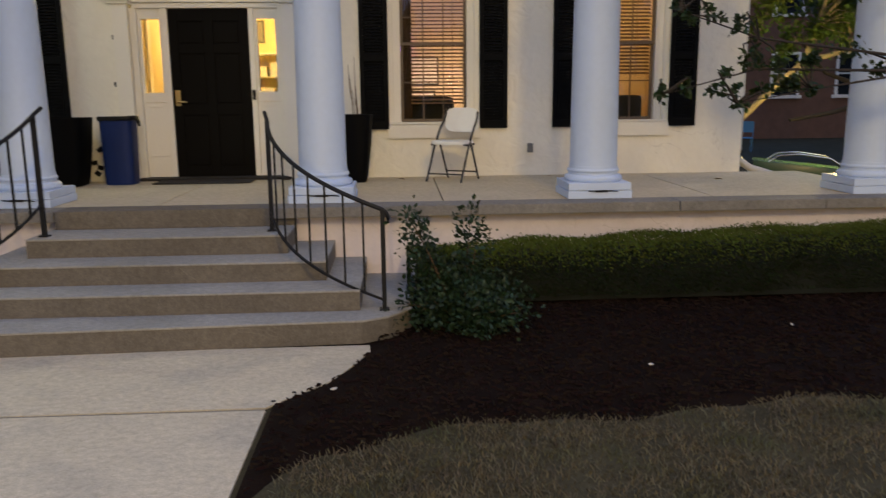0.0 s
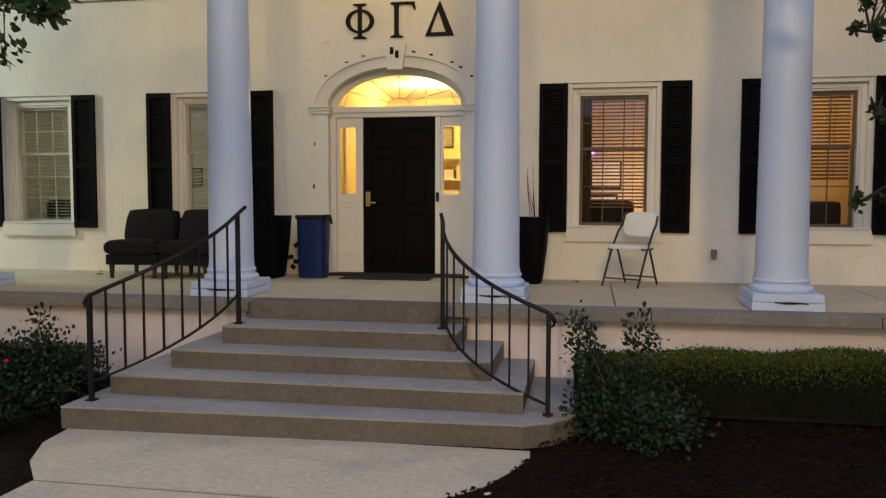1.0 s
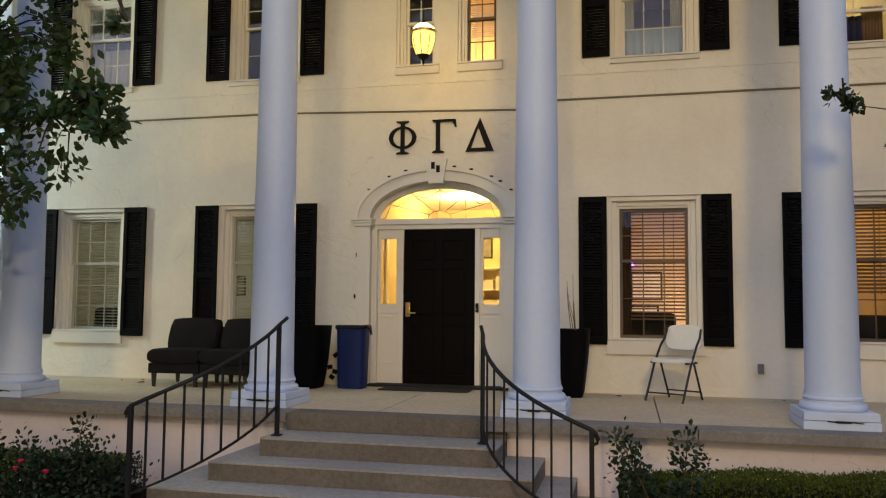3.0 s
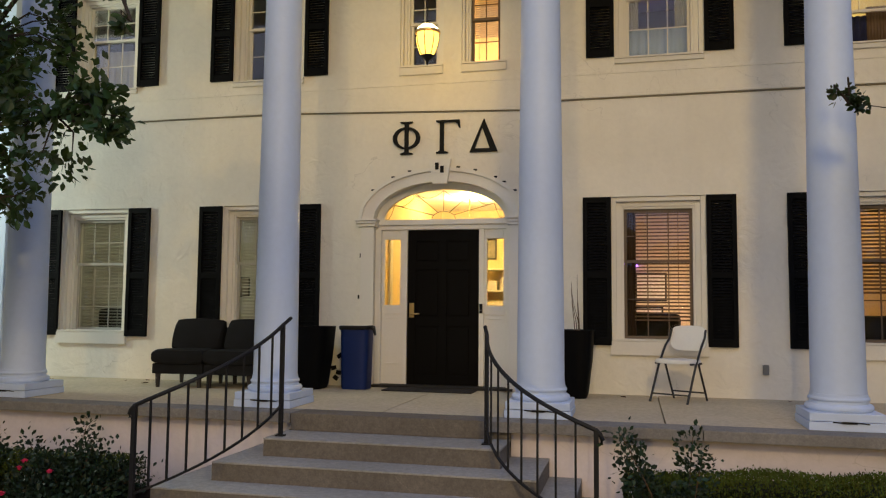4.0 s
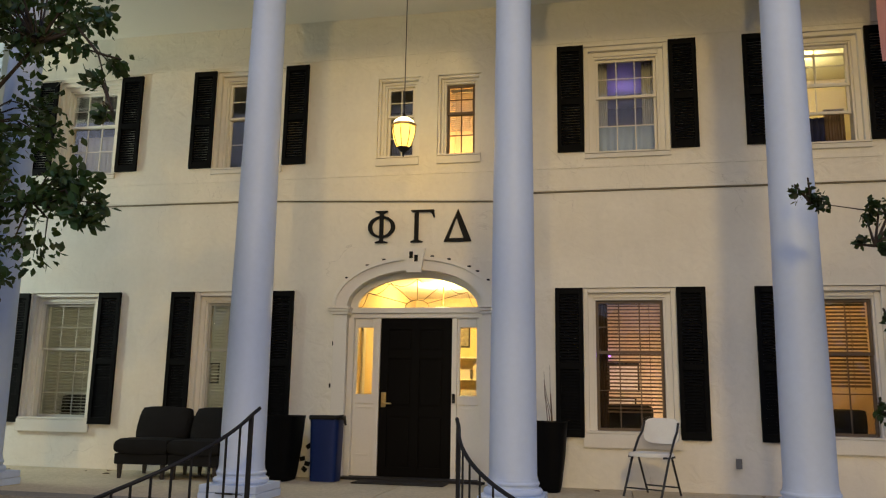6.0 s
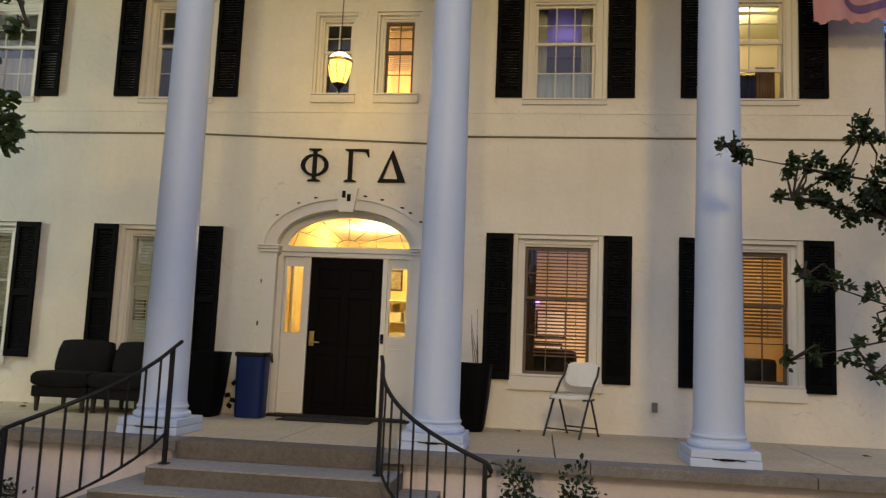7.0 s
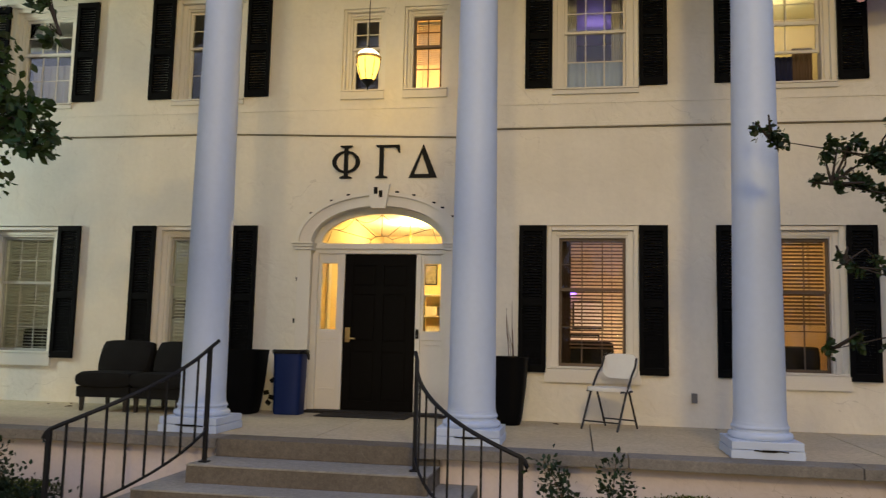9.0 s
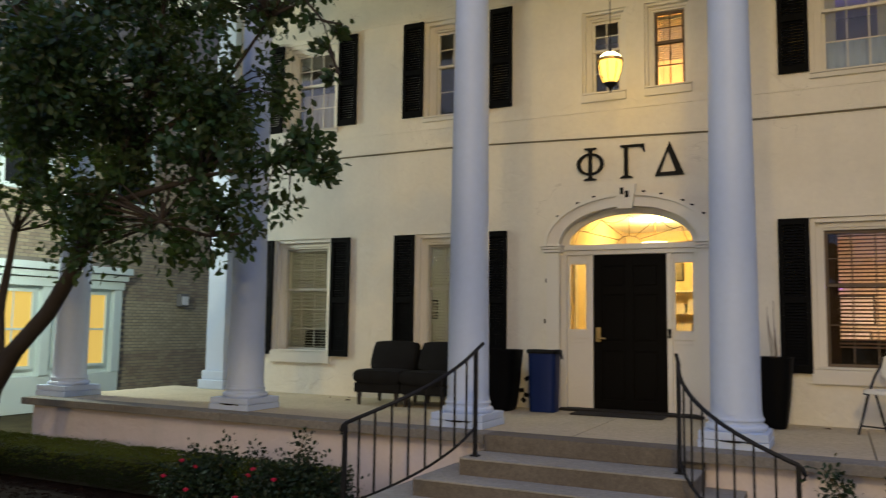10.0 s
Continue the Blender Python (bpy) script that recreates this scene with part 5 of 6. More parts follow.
def planter(label, x, yy, twigs):
    p = thing("planter", label, "planter", (x, yy, P + 0.003), group="tall planters")
    p.scale = (1.06, 1.06, 1.0)
    bm = bmesh.new()
    rows = []
    for w, z in ((0.19, 0.0), (0.205, 0.06), (0.245, 0.40), (0.268, 0.72), (0.275, 0.785), (0.25, 0.785), (0.24, 0.70)):
        rows.append([bm.verts.new((w * (abs(math.cos(a)) ** 0.45) * math.copysign(1, math.cos(a)), w * (abs(math.sin(a)) ** 0.45) * math.copysign(1, math.sin(a)), z)) for a in [math.pi * 2 * (k + 0.5) / 28 for k in range(28)]])
    for a, b in zip(rows, rows[1:]):
        for k in range(28):
            bm.faces.new((a[k], a[(k + 1) % 28], b[(k + 1) % 28], b[k]))
    bm.faces.new(list(reversed(rows[0])))
    part("pot", bm, BLACKPLASTIC, p, smooth=True)
    part("soil", boxes((-0.20, 0.20, -0.20, 0.20, 0.66, 0.70), bevel=0.01), MULCH, p)
    if twigs:
        r = np.random.default_rng(4)
        for k in range(5):
            bm = bmesh.new()
            x0, dx = r.uniform(-0.03, 0.12), r.uniform(-0.10, 0.05)
            tube(bm, [(x0, 0, 0.69), (x0 + dx * 0.3, 0, 0.9), (x0 + dx * 0.8, 0.02, 1.08), (x0 + dx, 0.02, 1.12 + 0.08 * k)], 0.006, 5, 0.002)
            part("twig", bm, TWIG, p, "dry brown twig")
    return p


planter("tall black tapered square planter, empty", -1.61, -0.45, False)
planter("tall black tapered square planter with dry twigs", 1.69, -0.45, True)

# blue bin with a bag folded over its rim
bin_ = thing("recycling_bin", "blue plastic recycling bin lined with a black bag", "bin", (-1.01, -0.34, P + 0.003))
bm = bmesh.new()
rows = []
for w, d, z in ((0.166, 0.14, 0.0), (0.171, 0.145, 0.03), (0.186, 0.162, 0.70), (0.192, 0.168, 0.76), (0.180, 0.155, 0.76), (0.170, 0.15, 0.70)):
    rows.append([bm.verts.new((w * (abs(math.cos(a)) ** 0.4) * math.copysign(1, math.cos(a)), d * (abs(math.sin(a)) ** 0.4) * math.copysign(1, math.sin(a)), z)) for a in [math.pi * 2 * (k + 0.5) / 28 for k in range(28)]])
for a, b in zip(rows, rows[1:]):
    for k in range(28):
        bm.faces.new((a[k], a[(k + 1) % 28], b[(k + 1) % 28], b[k]))
bm.faces.new(list(reversed(rows[0])))
part("body", bm, BLUEPLASTIC, bin_, smooth=True)
bm = bmesh.new()
rows = []
for k0, (g, z) in enumerate(((0.99, 0.745), (1.03, 0.748), (1.05, 0.772), (1.01, 0.792), (0.9, 0.788))):
    row = []
    for k in range(40):
        a = 2 * math.pi * k / 40
        w = g * 0.20 * (abs(math.cos(a)) ** 0.4) * math.copysign(1, math.cos(a))
        d = g * 0.175 * (abs(math.sin(a)) ** 0.4) * math.copysign(1, math.sin(a))
        row.append(bm.verts.new((w, d, z + 0.018 * noise.noise((3 * math.cos(a), 3 * math.sin(a), k0)))))
    rows.append(row)
for a, b in zip(rows, rows[1:]):
    for k in range(40):
        bm.faces.new((a[k], a[(k + 1) % 40], b[(k + 1) % 40], b[k]))
part("bag", bm, BAG, bin_, "black bin bag", smooth=True)
bm = bmesh.new()
tube(bm, [(0.16, -0.10, 0.775), (0.23, -0.12, 0.785), (0.27, -0.13, 0.75), (0.285, -0.13, 0.68)], 0.028, 6, 0.014)
part("bag_tie", bm, BAG, bin_, "loose end of the black bag", smooth=True)

# folding chair
fc = thing("folding_chair", "white plastic folding chair with grey steel legs", "chair", (2.93, -0.52, P + 0.003), -30)
bm = bmesh.new()
outline = []
for k in range(24):
    a = 2 * math.pi * k / 24
    outline.append((0.22 * (abs(math.cos(a)) ** 0.5) * math.copysign(1, math.cos(a)), 0.705 + 0.145 * (abs(math.sin(a)) ** 0.55) * math.copysign(1, math.sin(a))))
extrude_outline(bm, outline, 0.19, 0.215)
for v in bm.verts:
    v.co.y += 0.10 * (v.co.z - 0.59) + 0.05 - 0.5 * v.co.x * v.co.x
part("backrest", bm, CHAIRWHITE, fc, smooth=True)
fc.scale = (1.0, 1.0, 1.0)
bm = bmesh.new()
outline = []
for k in range(24):
    a = 2 * math.pi * k / 24
    outline.append((0.225 * (abs(math.cos(a)) ** 0.5) * math.copysign(1, math.cos(a)), -0.03 + 0.205 * (abs(math.sin(a)) ** 0.55) * math.copysign(1, math.sin(a))))
extrude_plan(bm, outline, 0.43, 0.472)
bmesh.ops.bevel(bm, geom=[e for e in bm.edges if abs(e.verts[0].co.z - e.verts[1].co.z) < 1e-4], offset=0.008, segments=2, affect="EDGES")
part("seat", bm, CHAIRWHITE, fc, smooth=True)
for s in (-1, 1):
    bm = bmesh.new()
    tube(bm, [(s * 0.225, -0.27, 0.0), (s * 0.225, -0.06, 0.40), (s * 0.222, 0.10, 0.62), (s * 0.215, 0.19, 0.70), (s * 0.21, 0.235, 0.80)], 0.0135, 8)
    part("front_leg", bm, STEELGREY, fc, smooth=True)
    bm = bmesh.new()
    tube(bm, [(s * 0.205, 0.26, 0.0), (s * 0.205, 0.05, 0.43), (s * 0.205, 0.0, 0.455)], 0.0125, 8)
    part("back_leg", bm, STEELGREY, fc, smooth=True)
    part("seat_bracket", boxes((s * 0.212 - 0.006, s * 0.212 + 0.006, -0.16, 0.12, 0.415, 0.437)), STEELGREY, fc)
bm = bmesh.new()
tube(bm, [(-0.205, 0.215, 0.09), (0.205, 0.215, 0.09)], 0.009, 8)
part("stretcher", bm, STEELGREY, fc)
bm = bmesh.new()
tube(bm, [(-0.225, -0.225, 0.09), (0.225, -0.225, 0.09)], 0.009, 8)
part("stretcher", bm, STEELGREY, fc)

mat_ = tagged(new("doormat", mesh_of("doormat", boxes((-0.62, 0.52, -0.52, -0.12, P + 0.003, P + 0.016), bevel=0.005), RUBBER)), "dark rubber doormat in front of the door", "doormat")

outlet = thing("outlet_box", "grey outdoor outlet box on the stucco", "outlet", (3.925, -0.002, 1.175))
part("box", boxes((-0.030, 0.030, -0.05, 0.0, -0.055, 0.055), bevel=0.006), BOXGREY, outlet)
part("cover", boxes((-0.033, 0.033, -0.062, -0.051, -0.058, 0.058), bevel=0.008), BOXGREY, outlet)
# black plates left on the wall beside the bin
for k, (x, z) in enumerate(((-1.37, 1.22), (-1.45, 1.06), (-1.38, 1.00), (-1.42, 0.93))):
    ob = tagged(new("wall_clip", mesh_of("wall_clip", boxes((-0.035, 0.035, -0.014, 0.0, -0.028, 0.028), bevel=0.003), BLACKMARK)), "small black clip stuck to the stucco", "clip", "black clips beside the door")
    ob.matrix_basis = pose(x, -0.002, z, 0, 25 * (k - 1.5), 0)
for k, (x, z) in enumerate(((-1.10, 2.55), (-1.12, 2.0), (-0.98, 1.45))):
    ob = tagged(new("wall_clip", mesh_of("wall_clip", boxes((-0.010, 0.010, -0.014, 0.0, -0.028, 0.028), bevel=0.003), BLACKMARK)), "thin black cable clip on the stucco", "clip", "black clips beside the door")
    ob.location = (x, -0.062 if k == 2 else -0.002, z)
# dead leaves and scraps on the porch floor
r = np.random.default_rng(9)
for k in range(9):
    x, yy = ((-4.35, -0.35), (-4.1, -0.2), (-3.9, -0.55), (4.4, -0.62), (4.15, -0.2), (-5.4, -0.5), (2.3, -0.3), (0.9, -0.2), (6.0, -0.9))[k]
    bm = bmesh.new()
    vs = [bm.verts.new((0.045 * math.cos(a) * (1 + 0.3 * math.cos(3 * a)), 0.025 * math.sin(a), 0.012 * abs(math.sin(a)) + 0.002)) for a in [2 * math.pi * j / 10 for j in range(10)]]
    c0 = bm.verts.new((0, 0, 0.003))
    for j in range(10):
        bm.faces.new((vs[j], vs[(j + 1) % 10], c0))
    ob = tagged(new("dead_leaf", mesh_of("dead_leaf", bm, TWIG)), "curled brown dead leaf on the porch floor", "leaf", "dead leaves")
    ob.matrix_basis = pose(x, yy, P + 0.001, 0, 0, r.uniform(0, 360))
# black strips put in for the short dark gaps in the plinths
for cx in COLS[1:5]:
    bm = bmesh.new()
    tube(bm, [(cx - 0.12, -2.478, P + 0.079), (cx - 0.05, -2.480, P + 0.074), (cx + 0.10, -2.479, P + 0.076), (cx + 0.17, -2.478, P + 0.070)], 0.005, 5)
    box(bm, cx - 0.05, cx + 0.07, -2.486, -2.470, P + 0.066, P + 0.083)
    tagged(new("cable", mesh_of("cable", bm, BLACKMARK)), "short black strip for the dark gap in the white plinth", "cable", "cables on the plinths")

# hanging lantern
LX, LY, LZ = 0.04, -0.95, 5.05
lan = thing("hanging_lantern", "lit amber glass lantern hanging on a cord", "lantern", (LX, LY, LZ))
bm = bmesh.new()
tube(bm, [(0, 0, 0.27), (0, 0, CEIL - LZ)], 0.006, 6)
part("cord", bm, IRON, lan)
part("canopy", ring_solid(bmesh.new(), [(0.06, CEIL - LZ - 0.035), (0.065, CEIL - LZ - 0.002)], 16), IRON, lan)
glass_bm = ring_solid(bmesh.new(), [(0.075, -0.155), (0.095, -0.13), (0.130, -0.03), (0.145, 0.06), (0.142, 0.11)], 8)
shade = part("shade", glass_bm, LANTERNGLASS, lan, "glowing amber glass panels")
shade.visible_shadow = False
dome = part("dome", ring_solid(bmesh.new(), [(0.140, 0.145), (0.120, 0.185), (0.075, 0.22), (0.02, 0.235)], 16), BULBGLOW, lan, "brightly lit white glass dome", smooth=True)
dome.visible_shadow = False
part("band", ring_solid(bmesh.new(), [(0.148, 0.111), (0.156, 0.118), (0.156, 0.138), (0.148, 0.144)], 24), BRASS, lan)
part("cap", ring_solid(bmesh.new(), [(0.022, 0.236), (0.026, 0.25), (0.012, 0.275)], 12), IRON, lan)
part("finial", ring_solid(bmesh.new(), [(0.006, -0.275), (0.014, -0.24), (0.022, -0.215), (0.06, -0.185), (0.082, -0.157)], 16), IRON, lan, smooth=True)
for k in range(8):
    a = 2 * math.pi * k / 8
    bm = bmesh.new()
    tube(bm, [(rr_ * math.cos(a), rr_ * math.sin(a), z) for rr_, z in ((0.080, -0.155), (0.099, -0.13), (0.134, -0.03), (0.149, 0.06), (0.147, 0.112))], 0.005, 5)
    part("rib", bm, IRON, lan)

# flag hung under the porch ceiling
FLAG_LOW, FLAG_HALF = 5.80, 0.57
fl = thing("flag", "faded pink flag with violet print hanging under the porch ceiling", "flag", (6.22, -0.55, 0))
bm = bmesh.new()
n, m = 24, 20
fold = lambda i, j: 0.06 * math.sin(i * 0.75 + 0.12 * j) * (0.3 + 0.7 * (1 - j / m))
vs = [[bm.verts.new((-FLAG_HALF + 2 * FLAG_HALF * i / n, fold(i, j), FLAG_LOW + (CEIL - 0.02 - FLAG_LOW) * j / m + (0.022 * math.sin(i * 1.9) if j == 0 else 0))) for j in range(m + 1)] for i in range(n + 1)]
for i in range(n):
    for j in range(m):
        bm.faces.new((vs[i][j], vs[i + 1][j], vs[i + 1][j + 1], vs[i][j + 1]))
part("cloth", bm, FLAG, fl, smooth=True)
bm = bmesh.new()
for i in range(7, 18):
    low = lambda q: FLAG_LOW + 0.10 + 0.13 * ((q - 12.5) / 6) ** 2
    bm.faces.new([bm.verts.new((-FLAG_HALF + 2 * FLAG_HALF * q / n, fold(q, 2) - 0.008, low(q) + dz)) for q, dz in ((i, 0), (i + 1, 0), (i + 1, 0.10), (i, 0.10))])
part("print", bm, FLAGMARK, fl, "curved violet print")
bm = bmesh.new()
tube(bm, [(-FLAG_HALF - 0.03, 0, CEIL - 0.018), (FLAG_HALF + 0.03, 0, CEIL - 0.018)], 0.012, 8)
part("pole", bm, TRIM, fl)

# ---- rooms behind the windows ----
FLOOR2 = 4.05


def room(n, x0, x1, z0, z1, depth, wall):
    t = 0.04
    bm = boxes((x0, x1, depth, depth + t, z0, z1), (x0 - t, x0, 0.285, depth, z0, z1), (x1, x1 + t, 0.285, depth, z0, z1))
    setting(f"wall_room_{n}", bm, wall, "painted room walls behind the window", "wall")
    setting(f"floor_room_{n}", boxes((x0, x1, 0.285, depth, z0 - t, z0)), ROOMFLOOR, "wooden room floor", "floor")
    setting(f"ceiling_room_{n}", boxes((x0, x1, 0.285, depth, z1, z1 + t)), TRIM, "white room ceiling", "ceiling")


room(1, -6.6, -1.30, P, 3.75, 4.6, ROOMPALE)
room(2, -1.20, 1.20, P, 3.75, 5.0, HALLWALL)
room(3, 1.30, 4.00, P, 3.75, 3.9, ROOMWALL)
room(4, 4.10, 6.30, P, 3.75, 3.0, ROOMWALL)
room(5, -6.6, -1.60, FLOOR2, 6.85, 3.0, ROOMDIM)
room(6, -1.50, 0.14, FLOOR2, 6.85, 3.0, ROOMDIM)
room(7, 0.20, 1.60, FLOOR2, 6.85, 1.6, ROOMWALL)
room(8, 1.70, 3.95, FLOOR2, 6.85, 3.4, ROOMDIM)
room(9, 4.05, 6.30, FLOOR2, 6.85, 2.6, ROOMWALL)


def blind(cx, half, z0, z1, label, material=BLIND, tilt=18, pitch=0.044):
    b = thing("window_blind", label, "blind", (cx, 0.30, 0), group="window blinds")
    part("headrail", boxes((-half, half, -0.02, 0.025, z1 - 0.035, z1), bevel=0.003), material, b)
    me = mesh_of("slat", boxes((-half, half, -0.02, 0.02, -0.0013, 0.0013)), material)
    n = int((z1 - 0.04 - z0) / pitch)
    for k in range(n):
        s = new("slat", me)
        s.parent = b
        s.matrix_basis = pose(0, 0, z1 - 0.055 - k * pitch, tilt, 0, 0)
    for x in (-half * 0.55, half * 0.55):
        part("ladder_cord", boxes((x - 0.004, x + 0.004, -0.024, -0.022, z0, z1 - 0.035)), material, b)
    return b


BROWN = mat("brown_cloth", (0.075, 0.042, 0.026), 0.9, 0.25, 20, 0.2)
NAVY = mat("navy_cloth", (0.012, 0.016, 0.06), 0.9, 0.3, 30, 0.2)
PALE = mat("pale_blind_slat", (0.40, 0.40, 0.34), 0.6, 0.05, 12, 0.0)
blind(LOWER[0], LHALF - 0.05, LZ0 + 0.03, LZ1 - 0.03, "open pale slatted blind in a dim window", PALE, 16)
blind(LOWER[1], LHALF - 0.05, LZ0 + 0.03, LZ1 - 0.03, "open pale slatted blind in a dim window", PALE, 16)
blind(LOWER[2] + 0.06, LHALF - 0.10, LZ0 + 0.18, LZ1 - 0.03, "open tan slatted blind in a lit window", BLIND, 27)
blind(LOWER[3], LHALF - 0.05, LZ0 + 0.55, LZ1 - 0.03, "tan slatted blind lowered half way", BLIND, 40)
blind(SMALL[1], SHALF - 0.05, SZ0 + 0.42, SZ1 - 0.04, "fine slatted blind glowing orange", PALE, 45, 0.03)


def curtain(cx, x0, x1, z0, z1, label, material):
    bm = bmesh.new()
    n = 40
    a = [bm.verts.new((x0 + (x1 - x0) * k / n, 0.36 + 0.022 * math.sin(k * 1.1), z0)) for k in range(n + 1)]
    b = [bm.verts.new((x0 + (x1 - x0) * k / n, 0.36 + 0.016 * math.sin(k * 1.1 + 0.4), z1)) for k in range(n + 1)]
    for k in range(n):
        bm.faces.new((a[k], a[k + 1], b[k + 1], b[k]))
    ob = tagged(new("curtain", mesh_of("curtain", bm, material, True)), label, "curtain", "window curtains")
    ob.location = (cx, 0, 0)
    sol = ob.modifiers.new("thickness", "SOLIDIFY")
    sol.thickness = 0.004
    return ob


curtain(LOWER[2], -0.41, -0.27, LZ0 - 0.02, LZ1 + 0.02, "dark brown curtain drawn to the side of the window", BROWN)
curtain(UPPER[0], -0.40, 0.40, UZ0 - 0.02, UZ0 + 0.70, "white cafe curtain behind the upper window", CURTAINWHITE)
curtain(UPPER[2], -0.40, 0.40, UZ0 - 0.02, UZ0 + 0.46, "pale blue cafe curtain behind the upper window", CURTAIN)
curtain(UPPER[2], -0.42, -0.24, UZ0 + 0.47, UZ1 + 0.05, "grey side curtain behind the upper window", CURTAINWHITE)
curtain(UPPER[2], 0.22, 0.42, UZ0 + 0.47, UZ1 + 0.05, "grey side curtain behind the upper window", CURTAINWHITE)
curtain(UPPER[3], 0.12, 0.36, UZ0 - 0.02, UZ0 + 0.55, "tan curtain pulled aside in the open window", BLIND)
curtain(UPPER[3], -0.40, 0.12, UZ0 - 0.02, UZ0 + 0.44, "navy cloth hung inside the open window", NAVY)


def picture(x, yy, z, w, h, label, rz=0, face=FRAMEGREY):
    p = thing("picture_frame", label, "picture", (x, yy, z), rz, "framed pictures indoors")
    part("frame", boxes((-w, w, -0.02, 0, h - 0.03, h), (-w, w, -0.02, 0, -h, -h + 0.03), (-w, -w + 0.03, -0.02, 0, -h + 0.03, h - 0.03), (w - 0.03, w, -0.02, 0, -h + 0.03, h - 0.03)), DARKSTUFF, p)
    part("print", boxes((-w + 0.03, w - 0.03, -0.012, -0.004, -h + 0.03, h - 0.03)), face, p)


picture(2.72, 3.895, 2.25, 0.26, 0.24, "dark framed pale print on the lit wall", face=SILL)
picture(2.62, 3.895, 1.78, 0.30, 0.14, "long dark framed pale print on the lit wall", face=SILL)
picture(-4.5, 4.595, 2.15, 0.20, 0.30, "framed picture on the pale wall")
picture(-5.3, 4.595, 2.25, 0.24, 0.20, "framed picture on the pale wall")
picture(-0.24, 4.995, 3.00, 0.13, 0.20, "dark framed picture on the yellow hall wall")
shelf = thing("hall_shelf", "white shelf unit with folded things in the hall", "shelf", (0.10, 4.75, P + 0.003))
for z in (0.45, 0.95, 1.35, 1.75):
    part("shelf_board", boxes((-0.42, 0.42, -0.2, 0.2, z, z + 0.025), bevel=0.003), TRIM, shelf)
for x in (-0.435, 0.435):
    part("upright", boxes((x - 0.014, x + 0.014, -0.2, 0.2, 0.0, 1.78), bevel=0.003), TRIM, shelf)
for x, z, w, h in ((-0.25, 1.376, 0.11, 0.17), (0.05, 1.376, 0.13, 0.24), (-0.18, 0.976, 0.16, 0.2), (0.2, 0.976, 0.12, 0.26)):
    ob = tagged(new("storage_box", mesh_of("storage_box", boxes((x - w, x + w, -0.16, 0.14, 0, h), bevel=0.012), PIPE)), "pale storage box on the hall shelf", "box", "boxes on the shelf")
    ob.location = (0.10, 4.75, P + 0.003 + z)
setting("trim_hall_door", boxes((-1.20, -1.165, 1.55, 1.68, P, 3.1), (-1.20, -1.165, 2.5, 2.63, P, 3.1), (-1.20, -1.165, 1.68, 2.5, 2.97, 3.1), bevel=0.006), TRIM, "white door casing on the hall wall", "trim")


def armchair(x, yy, rz, label):
    a = thing("armchair", label, "armchair", (x, yy, P + 0.003), rz, "armchairs indoors")
    part("seat", boxes((-0.38, 0.38, -0.38, 0.38, 0.08, 0.45), bevel=0.06), DARKSTUFF, a)
    part("backrest", boxes((-0.40, 0.40, 0.30, 0.52, 0.06, 0.98), bevel=0.08), DARKSTUFF, a)
    for s in (-1, 1):
        part("arm", boxes((s * 0.46 - 0.09, s * 0.46 + 0.09, -0.38, 0.42, 0.06, 0.64), bevel=0.05), DARKSTUFF, a)


armchair(2.62, 1.15, 180, "dark upholstered armchair with its back to the window")
armchair(-5.2, 1.2, 180, "dark upholstered armchair behind the window")
armchair(5.2, 1.1, 170, "dark upholstered armchair in the amber room")

bowl = thing("ceiling_light", "lit glass ceiling light in the hall", "ceiling light", (-0.28, 3.2, 3.27))
part("bowl", ring_solid(bmesh.new(), [(0.02, -0.02), (0.15, 0.0), (0.22, 0.06), (0.225, 0.09)], 24), CEILGLOW, bowl, smooth=True).visible_shadow = False
bm = bmesh.new()
tube(bm, [(0, 0, 0.09), (0, 0, 0.475)], 0.012, 8)
part("stem", bm, BRASS, bowl)
tl = thing("table_lamp", "small lamp with a glowing amber shade", "lamp", (4.95, 2.55, 1.55))
part("shade", ring_solid(bmesh.new(), [(0.16, 0.0), (0.11, 0.22)], 20), SHADEGLOW, tl)
part("stem", ring_solid(bmesh.new(), [(0.07, -0.30), (0.02, -0.27), (0.025, 0.0)], 12), BRASS, tl)
st = thing("side_table", "small dark side table under the lamp", "table", (4.95, 2.55, P + 0.003))
part("tabletop", boxes((-0.25, 0.25, -0.25, 0.25, 0.385, 0.415), bevel=0.006), DARKWOOD, st)
for sx in (-0.21, 0.21):
    for sy in (-0.21, 0.21):
        part("leg", boxes((sx - 0.02, sx + 0.02, sy - 0.02, sy + 0.02, 0.0, 0.384)), DARKWOOD, st)
vs_ = thing("light_strip", "violet light strip on the room wall", "light", (2.35, 3.85, 2.62))
part("strip", boxes((-0.16, 0.16, -0.015, 0.015, -0.03, 0.03), bevel=0.005), SCREEN, vs_)
wl_ = thing("wall_lamp", "small glowing lamp on the stair landing", "lamp", (0.52, 1.2, 5.18))
part("shade", ring_solid(bmesh.new(), [(0.05, 0.0), (0.075, 0.10)], 16), BULBGLOW, wl_).visible_shadow = False
part("bracket", boxes((-0.02, 0.02, -0.02, 0.36, -0.03, -0.002)), BRASS, wl_)

